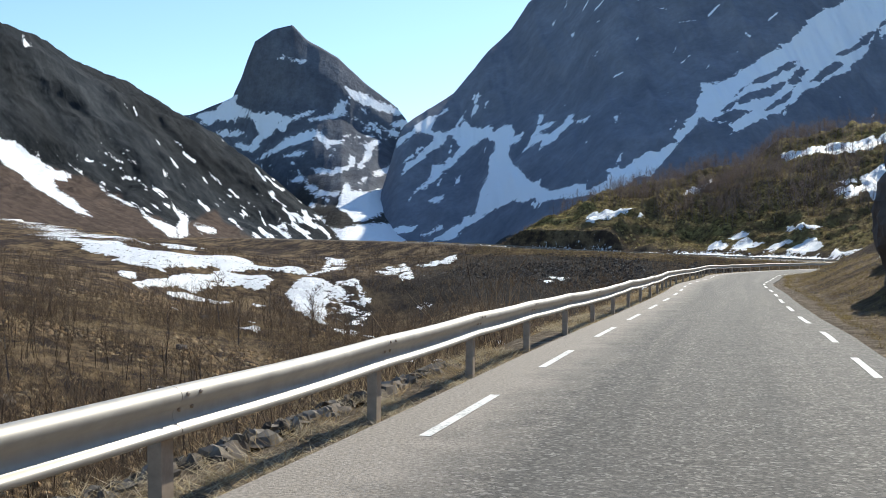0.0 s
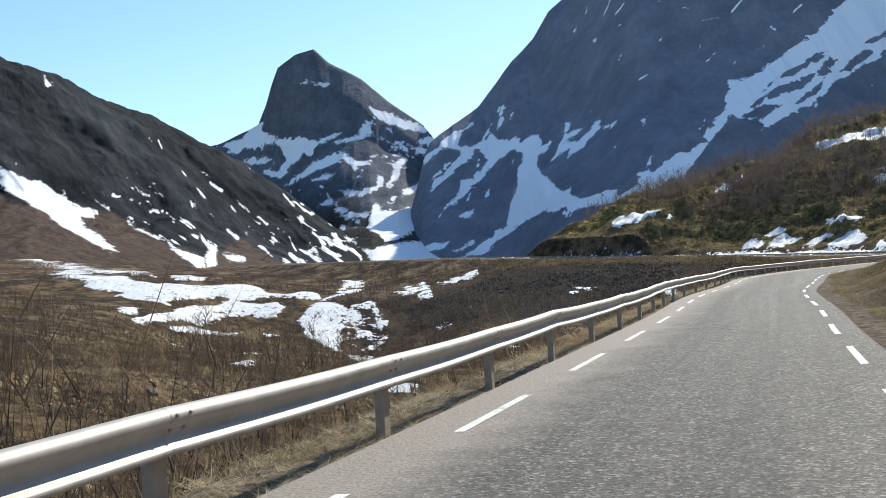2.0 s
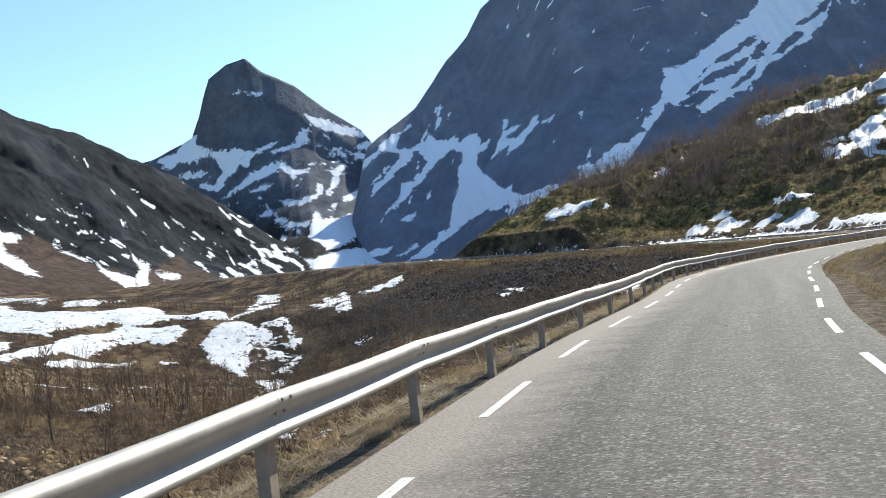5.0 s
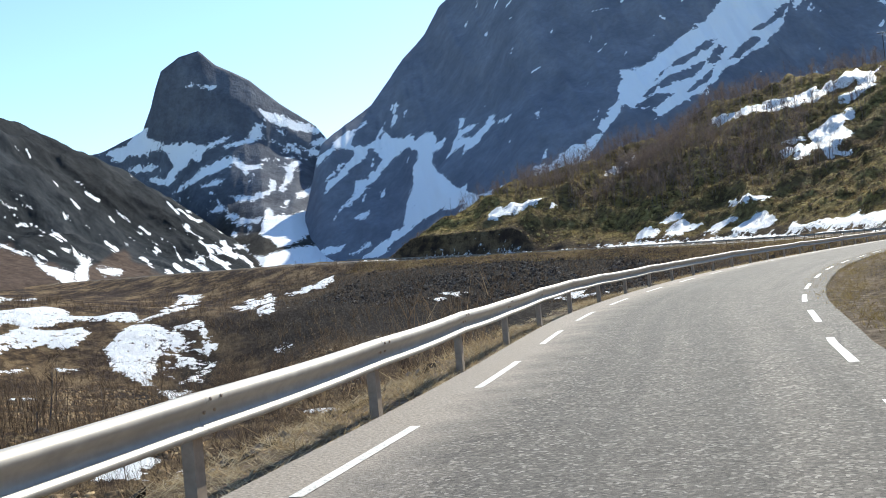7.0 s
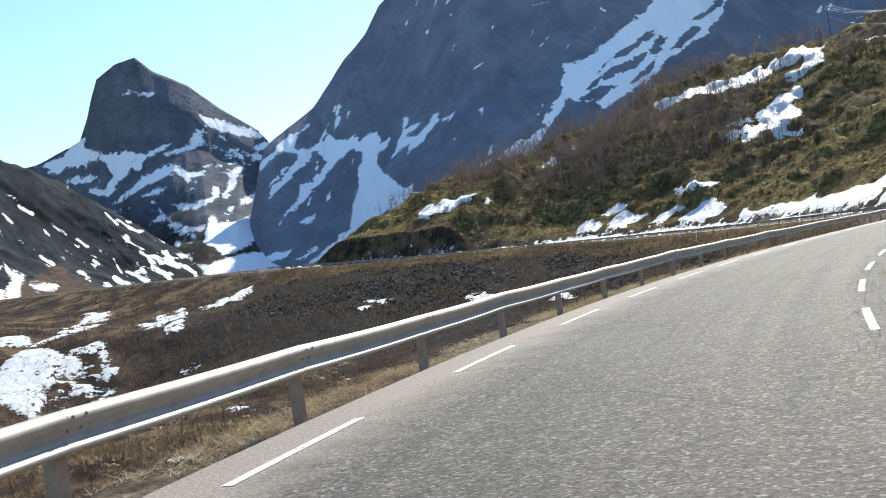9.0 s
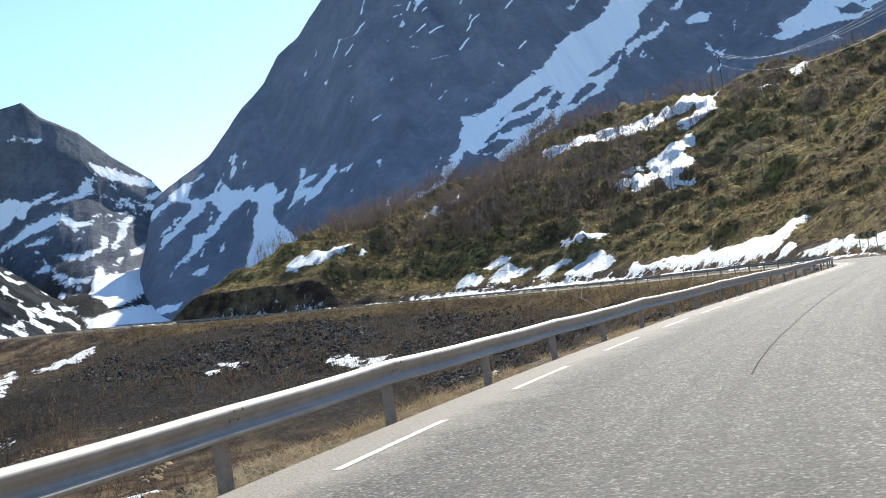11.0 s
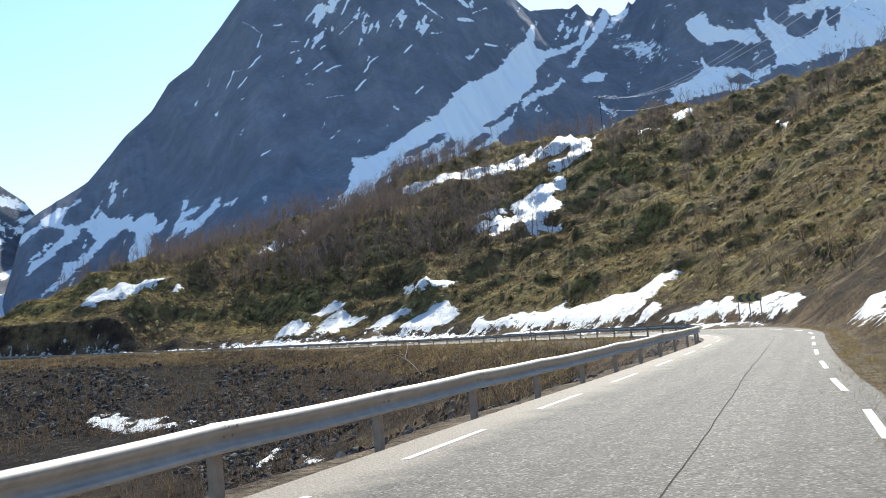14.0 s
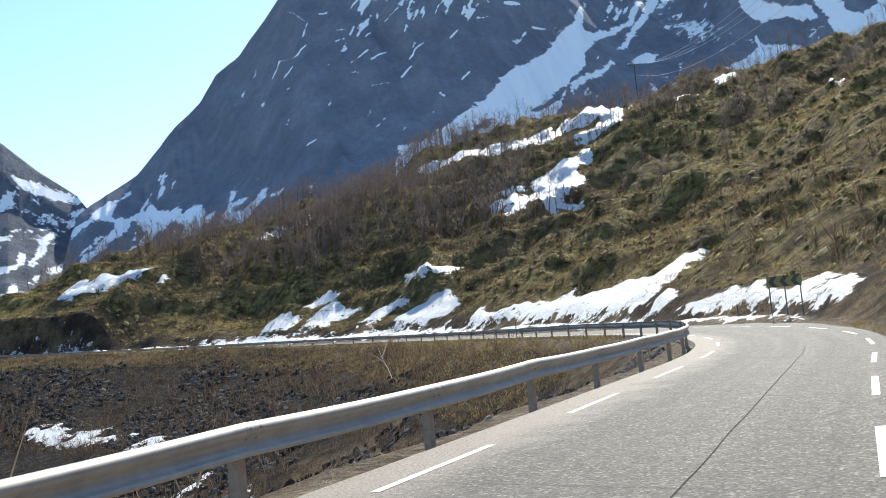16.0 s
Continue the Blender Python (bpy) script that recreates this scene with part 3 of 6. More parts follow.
def ground_masks(x, y, s, d, zr):
    snow = np.full(x.shape, -0.4)
    for x0, y0, x1, y1, hw in PATCHES + ICE_BANDS + EDGE_SNOW:
        near = (x > min(x0, x1) - 5 * hw) & (x < max(x0, x1) + 5 * hw) & (y > min(y0, y1) - 5 * hw) & (y < max(y0, y1) + 5 * hw)
        if not near.any():
            continue
        a, b = x[near], y[near]
        vx, vy = x1 - x0, y1 - y0
        t = np.clip(((a - x0) * vx + (b - y0) * vy) / (vx * vx + vy * vy), 0, 1)
        dist = np.hypot(a - x0 - t * vx, b - y0 - t * vy) + hw * (1.3 if hw < 4.4 else 0.8) * fbm(a, b, 2.0 * hw, 5, 45)
        snow[near] = np.maximum(snow[near], 0.80 - 0.30 * dist / hw)
    wx, wy = x + 0.9 * fbm(x, y, 6, 4, 44), y + 0.9 * fbm(x, y, 6, 4, 46)
    snow = np.maximum(snow, np.clip(0.5 + 0.42 * fields_depth(wx, wy, VALLEY_FIELDS, 3.0), -0.4, 0.72))
    snow = np.maximum(snow, np.clip(0.5 + 0.6 * fields_depth(wx, wy, HILL_FIELDS, 2.0), -0.4, 0.77))
    thaw = np.exp(-((x + 26.2 + 0.12 * (258 - y)) / 3.0) ** 2) * step(240, 248, y) * (1 - step(272, 282, y))
    snow = snow - 0.42 * thaw * np.clip(0.75 + 1.1 * fbm(0.35 * x, y, 1.3, 3, 95), 0, 1.6)
    bank = step(key_arc(18.0), key_arc(19.0), s) * step(4, 7, -d) * (1 - step(50, 60, -d))
    snow = snow - bank * 1.3 * np.clip(fbm(x, y, 2.4, 4, 91) + 0.02, 0, 0.6)
    up = d - wide(s)
    drift = np.interp(s, [BEND + 4, BEND + 8, BEND + 60, key_arc(24), key_arc(25), key_arc(26), key_arc(28)], [0, 0.9, 2.0, 2.9, 1.7, 1.5, 0.4])
    drift = drift * (1 + 0.45 * fbm(x, y, 11, 3, 41))
    snow = np.where((up > 0.2) & (d > 0), np.maximum(snow, 0.95 - 0.45 * up / np.maximum(drift, 0.05)), snow)
    snow = snow + 0.10 * fbm(x, y, 5, 3, 43)
    snow = np.where((d > -0.7) & (up < 0.15), -0.4, snow)
    far = step(420, 620, y)
    snow = np.maximum(snow, far * (0.12 + 0.35 * fbm(x, y, 60, 4, 47)))
    moss = step(2, 10, up) * (0.75 + 0.6 * fbm(x, y, 30, 3, 51)) * step(150, 240, y)
    moss = np.clip(moss, 0, 1)
    gravel = np.where(d < 0, 1 - step(0.2, 2.2, -d + 1.2 * fbm(x, y, 2.5, 3, 53)), 1 - step(0.4, 2.0, up + 0.8 * fbm(x, y, 3, 3, 55)))
    band = -d + 5 * fbm(x, y, 16, 3, 57)
    talus = step(6, 11, band) * (1 - step(52, 70, band)) * step(key_arc(19.5), key_arc(21), s) * (1 - step(key_arc(26.5), key_arc(28.5), s))
    wet = np.exp(-((x + 24 + 0.12 * (258 - y) + 2.0 * fbm(x, y, 9, 3, 59)) / 4.0) ** 2) * step(238, 246, y) * (1 - step(276, 288, y))
    talus = np.maximum(talus, 1.3 * wet)
    talus = np.maximum(talus, step(1.2, 3, band) * (1 - step(12, 18, band)) * step(key_arc(9), key_arc(12), s) * (1 - step(key_arc(18), key_arc(21), s)))
    return snow, moss, np.clip(gravel, 0, 1), np.clip(talus, 0, 1)


def graded(lo, a, b, hi, core, grow=1.13):
    mid = list(np.arange(a, b + 0.01, core))
    st, left, right = core, [], []
    while mid[0] - sum(left) > lo:
        st *= grow
        left.append(st)
    st = core
    while mid[-1] + sum(right) < hi:
        st *= grow
        right.append(st)
    return np.array(list(np.flip(mid[0] - np.cumsum(left))) + mid + list(mid[-1] + np.cumsum(right)))


gx = graded(-3800, -84, 205, 3800, 0.95)
gy = graded(-1500, -14, 372, 4200, 1.0)
GX, GY = np.meshgrid(gx, gy)
gs, gd, gz = nearest(GX, GY)
GM = ground_masks(GX, GY, gs, gd, gz)
GZ = ground_height(GX, GY, gs, gd, gz) + 0.35 * step(0.45, 0.72, GM[0]) + 0.45 * step(0.5, 0.75, GM[0]) * step(0.2, 0.9, gd - wide(gs)) * (1 - step(1.5, 3.2, gd - wide(gs))) * step(BEND + 20, BEND + 60, gs)
ground = tagged(new("ground", grid_mesh("ground", GX, GY, GZ, GM, HEATH)),
                "brown heath valley and mossy hillside with old snow patches", "ground", kind="structure")


# ---- road ----
def ribbon(name, s0, s1, d0, d1, material, lift, across=2, stepping=1.0, thick=0.0):
    ss = np.arange(s0, s1 + 0.001, stepping)
    verts, faces, uvs = [], [], []
    for s in ss:
        lo, hi = (f(s) if callable(f) else f for f in (d0, d1))
        for k in range(across):
            d = lo + (hi - lo) * k / (across - 1)
            x, y, z = on_road(s, d)
            verts.append((x, y, z + lift))
            uvs.append((d, s))
        if thick:
            for d in (lo - thick, hi + thick):
                x, y, z = on_road(s, d)
                verts.append((x, y, z + lift - 0.25))
                uvs.append((d, s))
    w = across + (2 if thick else 0)
    for i in range(len(ss) - 1):
        a, b = i * w, (i + 1) * w
        for k in range(across - 1):
            faces.append((a + k, a + k + 1, b + k + 1, b + k))
        if thick:
            faces.append((a + across, a, b, b + across))
            faces.append((a + across - 1, a + across + 1, b + across + 1, b + across - 1))
    me = mesh_of(name, verts, faces, material)
    uv = me.uv_layers.new(name="UVMap")
    for loop in me.loops:
        uv.data[loop.index].uv = uvs[loop.vertex_index]
    return me


road = tagged(new("road", ribbon("road", 2, LENGTH - 4, 0.22, wide, ASPHALT, 0.0, 10, 1.0, 0.12)), "worn grey asphalt mountain road with a pale surface", "road", kind="structure")


# ---- mountains: each a sheet round a point of the valley, by bearing, height of its ridge and distances ----
def strokes_field(az, el, strokes):
    best = np.full(az.shape, -3.0)
    for line in strokes:
        for (a0, e0, h0), (a1, e1, h1) in zip(line[:-1], line[1:]):
            va, ve = a1 - a0, e1 - e0
            t = np.clip(((az - a0) * va + (el - e0) * ve) / (va * va + ve * ve), 0, 1)
            dist = np.hypot(az - a0 - t * va, el - e0 - t * ve)
            hw = h0 + (h1 - h0) * t
            best = np.maximum(best, 1 - dist / hw)
    return best


def mountain(name, centre, ridge, foot, profile, az_step, rows, seed, rough, material, fields, bare, strokes, snow_fn, label, brown_top, shear=0.0, flutes=0.5, crags=0.0, brown_left=None, ease=12, scree=None):
    r = np.array(ridge, float)
    az = np.arange(r[0, 0], r[-1, 0], az_step)
    el, dist = np.interp(az, r[:, 0], r[:, 1]), np.interp(az, r[:, 0], r[:, 2])
    k = np.ones(5) / 5
    dist = np.convolve(np.pad(dist, 2, mode="edge"), k, "valid")
    fo = np.array(foot, float)
    f0, fz = np.interp(az, fo[:, 0], fo[:, 1]), np.interp(az, fo[:, 0], fo[:, 2])
    wide_k = np.ones(2 * ease + 1) / (2 * ease + 1)
    broad = np.convolve(np.pad(el, ease, mode="edge"), wide_k, "valid")
    top = 1.5 + dist * np.tan(np.radians(broad))
    crag = dist * (np.tan(np.radians(el)) - np.tan(np.radians(broad)))
    u = np.concatenate([np.linspace(-0.06, 1, rows), np.linspace(1.02, 1.6, 12)])
    U, A = np.meshgrid(u, az, indexing="ij")
    D, F, T, Z0 = (np.broadcast_to(q, A.shape) for q in (dist, f0, top, fz))
    R = F + (D - F) * U
    px, pz = zip(*profile)
    h = np.interp(U, px, pz)
    Z = Z0 + (T - Z0) * h
    Z = Z + crag * np.where(U < 1, step(0.9, 1.0, U), 1.0)
    Z = np.where(U < 0, Z0 + U * 300, Z)
    Z = np.where(U > 1, T + crag - (U - 1) * (T - Z0) * 1.1, Z)
    X0, Y0 = centre[0] + R * np.sin(np.radians(A)), centre[1] + R * np.cos(np.radians(A))
    amp = rough * np.clip(U * 4, 0, 1) * (1 - 0.6 * step(0.86, 1.0, U) * (1 - step(1.0, 1.1, U)))
    across = R * np.radians(A)
    flute = fbm(across + shear * Z, Z * 0.3, 90, 4, seed, True)
    Z = Z + amp * (0.75 * fbm(X0, Y0, 160, 3, seed + 7) + flutes * flute + 0.18 * fbm(X0, Y0, 30, 3, seed + 11) + 0.4 * crags * fbm(across + 0.6 * shear * Z, 1.3 * Z, 44, 5, seed + 12, True))
    push = amp * 1.8 * flutes * fbm((across + shear * Z) * 1.4, Z * 0.35, 80, 4, seed + 13, True)
    push = push + amp * 0.7 * crags * fbm(across + 0.7 * shear * Z, 0.8 * Z, 70, 5, seed + 14, True)
    X, Y = X0 - push * np.sin(np.radians(A)), Y0 - push * np.cos(np.radians(A))
    EL = np.degrees(np.arctan2(Z - 1.5, R))
    jig = 0.2 * fbm(A, EL, 1.0, 5, seed + 17), 0.2 * fbm(A, EL, 1.0, 5, seed + 19)
    f = strokes_field(A + 0.5 * jig[0], EL + 0.5 * jig[1], strokes)
    f = f + 0.55 * fbm(A, EL, 0.24, 3, seed + 43)
    snow = np.clip(0.42 + 0.55 * f, -0.4, 0.85)
    wob = 0.11 * fbm(A, EL, 0.5, 4, seed + 31), 0.11 * fbm(A, EL, 0.5, 4, seed + 37)
    snow = np.maximum(snow, np.clip(0.5 + 2.2 * fields_depth(A + wob[0], EL + wob[1], fields, 0.4), -0.4, 0.84))
    if bare:
        snow = np.minimum(snow, np.clip(0.5 - 2.6 * fields_depth(A + wob[0], EL + wob[1], bare, 0.4), -0.2, 1.5))
    snow = np.maximum(snow, snow_fn(A, EL, U, X, Y))
    brown = np.clip(1 - step(brown_top * 0.6, brown_top, U + 0.10 * fbm(X, Y, 60, 4, seed + 23)), 0, 1)
    if scree:
        line = np.interp(A, *zip(*scree)) + 0.5 * fbm(A, EL, 0.9, 5, seed + 41)
        brown = 1 - step(-0.18, 0.18, EL - line)
    if brown_left:
        brown = np.maximum(brown, (1 - step(*brown_left, A)) * np.clip(0.8 + 0.8 * fbm(X, Y, 90, 4, seed + 29), 0, 1))
    ob = new(name, grid_mesh(name, X, Y, Z, (snow, brown, np.zeros_like(snow)), material, True))
    return tagged(ob, label, "mountain", kind="structure")


# the blue cast is distance haze, put into the rock colour
ROCK_MASSIF = mountain_material("haze_blue_cliff", (0.155, 0.168, 0.206), (0.267, 0.282, 0.325), (0.085, 0.08, 0.075), 24.0, 6.0, 60.0, 0.22, 0.12, 0.35)
# colours near black hold the face's shade; the paler one stands for lit ribs
ROCK_LEFT = mountain_material("shade_dark_cliff", (0.009, 0.014, 0.02), (0.07, 0.076, 0.083), (0.11, 0.079, 0.062), 8.0, 13.0, 60.0, 0.75, 0.8, 0.5, 0.9)
# blue-grey like the massif, with its haze put into the colour
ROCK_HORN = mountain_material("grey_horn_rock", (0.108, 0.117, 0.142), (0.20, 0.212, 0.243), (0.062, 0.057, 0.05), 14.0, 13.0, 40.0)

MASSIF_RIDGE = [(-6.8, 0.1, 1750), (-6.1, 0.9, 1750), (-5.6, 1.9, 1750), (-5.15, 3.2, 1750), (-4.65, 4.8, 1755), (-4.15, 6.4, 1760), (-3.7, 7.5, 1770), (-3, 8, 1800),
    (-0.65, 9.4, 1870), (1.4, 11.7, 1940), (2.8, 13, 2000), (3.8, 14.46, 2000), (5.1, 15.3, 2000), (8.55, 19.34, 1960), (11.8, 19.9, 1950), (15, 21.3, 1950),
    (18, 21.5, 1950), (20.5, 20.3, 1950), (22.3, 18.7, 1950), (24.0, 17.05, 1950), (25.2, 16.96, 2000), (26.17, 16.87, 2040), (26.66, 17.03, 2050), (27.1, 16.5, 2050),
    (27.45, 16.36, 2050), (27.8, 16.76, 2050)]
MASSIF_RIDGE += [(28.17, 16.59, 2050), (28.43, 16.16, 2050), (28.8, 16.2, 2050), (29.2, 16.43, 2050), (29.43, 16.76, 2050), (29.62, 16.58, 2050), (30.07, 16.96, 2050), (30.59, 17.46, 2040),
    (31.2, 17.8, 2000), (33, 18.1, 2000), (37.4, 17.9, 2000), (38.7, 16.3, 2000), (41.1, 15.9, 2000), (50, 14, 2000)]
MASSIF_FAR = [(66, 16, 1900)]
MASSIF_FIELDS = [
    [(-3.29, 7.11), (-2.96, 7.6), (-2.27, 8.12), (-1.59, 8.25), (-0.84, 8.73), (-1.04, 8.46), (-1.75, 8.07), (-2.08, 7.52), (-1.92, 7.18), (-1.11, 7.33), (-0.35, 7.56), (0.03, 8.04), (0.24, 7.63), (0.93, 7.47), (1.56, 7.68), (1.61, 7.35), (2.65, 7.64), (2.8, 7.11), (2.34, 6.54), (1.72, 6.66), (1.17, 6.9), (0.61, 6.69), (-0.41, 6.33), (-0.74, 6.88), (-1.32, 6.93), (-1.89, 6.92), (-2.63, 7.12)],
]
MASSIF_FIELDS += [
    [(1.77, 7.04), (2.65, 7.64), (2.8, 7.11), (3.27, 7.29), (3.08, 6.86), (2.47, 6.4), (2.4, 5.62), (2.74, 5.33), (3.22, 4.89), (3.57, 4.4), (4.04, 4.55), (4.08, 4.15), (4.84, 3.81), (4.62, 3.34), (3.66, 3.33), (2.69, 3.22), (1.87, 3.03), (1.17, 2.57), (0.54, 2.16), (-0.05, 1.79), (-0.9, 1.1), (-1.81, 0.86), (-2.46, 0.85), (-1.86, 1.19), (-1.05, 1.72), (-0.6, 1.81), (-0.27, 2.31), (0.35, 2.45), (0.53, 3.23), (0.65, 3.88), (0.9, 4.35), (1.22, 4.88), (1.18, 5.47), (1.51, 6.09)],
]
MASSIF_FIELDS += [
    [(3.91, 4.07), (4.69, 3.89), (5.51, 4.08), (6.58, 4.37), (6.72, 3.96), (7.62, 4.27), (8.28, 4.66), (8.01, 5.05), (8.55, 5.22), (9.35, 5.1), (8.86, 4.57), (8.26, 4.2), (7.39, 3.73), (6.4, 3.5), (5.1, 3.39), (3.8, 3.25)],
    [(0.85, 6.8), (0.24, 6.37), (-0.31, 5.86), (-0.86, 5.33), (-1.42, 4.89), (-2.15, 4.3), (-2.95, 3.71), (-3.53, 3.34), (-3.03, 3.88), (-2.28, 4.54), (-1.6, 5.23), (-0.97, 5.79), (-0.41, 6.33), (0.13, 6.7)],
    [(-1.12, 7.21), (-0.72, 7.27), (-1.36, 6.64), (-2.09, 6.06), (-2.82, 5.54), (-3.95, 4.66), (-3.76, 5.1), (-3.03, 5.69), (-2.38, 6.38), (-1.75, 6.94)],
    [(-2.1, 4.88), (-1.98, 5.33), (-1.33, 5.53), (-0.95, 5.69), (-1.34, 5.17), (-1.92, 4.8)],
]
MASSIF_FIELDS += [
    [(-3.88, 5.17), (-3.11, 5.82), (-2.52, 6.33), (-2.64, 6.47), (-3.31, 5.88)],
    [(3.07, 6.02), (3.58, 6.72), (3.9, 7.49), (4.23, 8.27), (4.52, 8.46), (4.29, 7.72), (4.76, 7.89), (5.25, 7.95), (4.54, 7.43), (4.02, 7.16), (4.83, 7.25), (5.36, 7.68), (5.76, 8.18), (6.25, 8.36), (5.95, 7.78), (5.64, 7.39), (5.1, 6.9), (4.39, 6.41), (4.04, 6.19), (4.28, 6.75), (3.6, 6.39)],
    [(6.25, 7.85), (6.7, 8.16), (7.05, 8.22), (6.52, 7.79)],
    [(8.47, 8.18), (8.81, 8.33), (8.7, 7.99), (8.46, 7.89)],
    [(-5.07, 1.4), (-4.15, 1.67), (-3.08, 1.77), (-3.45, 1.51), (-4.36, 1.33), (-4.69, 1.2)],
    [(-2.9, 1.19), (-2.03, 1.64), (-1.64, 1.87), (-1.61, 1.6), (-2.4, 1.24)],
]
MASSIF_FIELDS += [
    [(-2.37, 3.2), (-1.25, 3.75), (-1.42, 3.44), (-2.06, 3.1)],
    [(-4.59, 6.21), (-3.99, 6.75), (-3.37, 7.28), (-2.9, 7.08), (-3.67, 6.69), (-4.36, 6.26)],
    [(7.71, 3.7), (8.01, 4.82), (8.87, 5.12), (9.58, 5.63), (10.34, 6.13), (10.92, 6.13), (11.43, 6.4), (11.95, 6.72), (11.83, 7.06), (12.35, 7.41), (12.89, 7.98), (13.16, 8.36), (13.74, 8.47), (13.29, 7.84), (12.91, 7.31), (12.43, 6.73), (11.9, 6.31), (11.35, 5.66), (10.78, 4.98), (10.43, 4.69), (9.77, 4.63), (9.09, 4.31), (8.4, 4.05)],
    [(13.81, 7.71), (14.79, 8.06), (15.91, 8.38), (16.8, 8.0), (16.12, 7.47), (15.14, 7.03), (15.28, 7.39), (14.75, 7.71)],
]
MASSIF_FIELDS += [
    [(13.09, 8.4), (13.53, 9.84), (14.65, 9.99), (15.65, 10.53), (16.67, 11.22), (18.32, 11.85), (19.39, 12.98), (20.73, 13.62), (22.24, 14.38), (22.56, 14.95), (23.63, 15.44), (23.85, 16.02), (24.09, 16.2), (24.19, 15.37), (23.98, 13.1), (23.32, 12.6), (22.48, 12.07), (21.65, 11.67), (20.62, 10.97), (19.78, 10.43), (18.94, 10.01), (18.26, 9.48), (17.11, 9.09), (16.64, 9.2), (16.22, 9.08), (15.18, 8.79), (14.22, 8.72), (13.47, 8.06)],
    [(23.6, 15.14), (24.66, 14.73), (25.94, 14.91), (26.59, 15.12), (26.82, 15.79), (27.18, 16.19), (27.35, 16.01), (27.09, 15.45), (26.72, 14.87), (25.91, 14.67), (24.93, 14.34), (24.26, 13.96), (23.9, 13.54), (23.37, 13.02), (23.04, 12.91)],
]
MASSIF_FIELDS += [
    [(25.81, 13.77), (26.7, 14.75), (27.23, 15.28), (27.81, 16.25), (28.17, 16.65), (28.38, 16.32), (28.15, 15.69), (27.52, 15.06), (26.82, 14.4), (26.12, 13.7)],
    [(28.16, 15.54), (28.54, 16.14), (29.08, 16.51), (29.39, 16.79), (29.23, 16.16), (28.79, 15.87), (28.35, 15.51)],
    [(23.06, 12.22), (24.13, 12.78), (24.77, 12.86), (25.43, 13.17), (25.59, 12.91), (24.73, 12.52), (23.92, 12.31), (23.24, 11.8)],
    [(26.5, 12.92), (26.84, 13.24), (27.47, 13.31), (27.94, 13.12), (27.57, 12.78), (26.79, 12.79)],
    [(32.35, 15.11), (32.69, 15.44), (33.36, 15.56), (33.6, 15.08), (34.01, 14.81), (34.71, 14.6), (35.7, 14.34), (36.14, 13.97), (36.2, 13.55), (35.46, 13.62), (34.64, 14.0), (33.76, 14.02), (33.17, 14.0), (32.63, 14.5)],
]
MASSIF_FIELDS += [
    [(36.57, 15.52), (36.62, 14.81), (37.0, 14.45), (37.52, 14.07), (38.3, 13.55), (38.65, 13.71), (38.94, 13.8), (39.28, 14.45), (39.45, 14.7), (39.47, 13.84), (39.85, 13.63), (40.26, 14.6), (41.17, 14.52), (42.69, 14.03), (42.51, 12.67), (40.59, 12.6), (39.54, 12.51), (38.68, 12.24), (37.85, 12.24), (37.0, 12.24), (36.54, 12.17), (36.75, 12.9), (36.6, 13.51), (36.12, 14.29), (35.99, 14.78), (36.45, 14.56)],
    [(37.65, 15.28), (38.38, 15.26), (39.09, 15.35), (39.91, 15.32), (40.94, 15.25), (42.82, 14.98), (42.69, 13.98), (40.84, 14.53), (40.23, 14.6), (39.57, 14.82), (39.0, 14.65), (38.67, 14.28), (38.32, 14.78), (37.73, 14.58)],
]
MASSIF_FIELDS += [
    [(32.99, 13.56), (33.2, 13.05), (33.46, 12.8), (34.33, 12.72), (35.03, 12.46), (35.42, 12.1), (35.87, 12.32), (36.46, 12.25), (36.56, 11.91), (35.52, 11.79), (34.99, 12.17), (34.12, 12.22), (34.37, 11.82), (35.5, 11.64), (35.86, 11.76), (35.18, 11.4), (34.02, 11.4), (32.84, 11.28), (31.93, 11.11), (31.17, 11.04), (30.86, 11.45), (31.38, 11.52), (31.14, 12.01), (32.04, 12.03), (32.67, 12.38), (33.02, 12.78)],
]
MASSIF_BARE = [
    [(15.2, 9.1), (16.22, 9.83), (16.87, 9.93), (18.19, 10.43), (18.93, 10.89), (18.29, 10.79), (17.23, 10.42), (16.06, 9.78)],
    [(18.33, 9.92), (19.03, 10.57), (19.52, 10.36), (18.63, 9.73)],
    [(21.35, 10.99), (22.43, 11.61), (23.35, 12.28), (22.54, 12.1), (21.44, 11.26)],
    [(37.34, 14.83), (37.48, 13.79), (38.28, 13.44), (38.81, 14.26), (38.36, 14.46)],
]
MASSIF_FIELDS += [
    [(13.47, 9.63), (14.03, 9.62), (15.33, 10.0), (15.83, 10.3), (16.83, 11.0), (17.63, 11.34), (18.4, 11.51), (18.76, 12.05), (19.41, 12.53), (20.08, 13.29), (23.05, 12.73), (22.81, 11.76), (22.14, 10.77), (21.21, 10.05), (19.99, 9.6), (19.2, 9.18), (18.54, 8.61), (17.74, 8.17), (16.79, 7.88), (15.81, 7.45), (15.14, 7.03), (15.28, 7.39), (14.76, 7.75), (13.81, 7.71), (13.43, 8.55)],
]
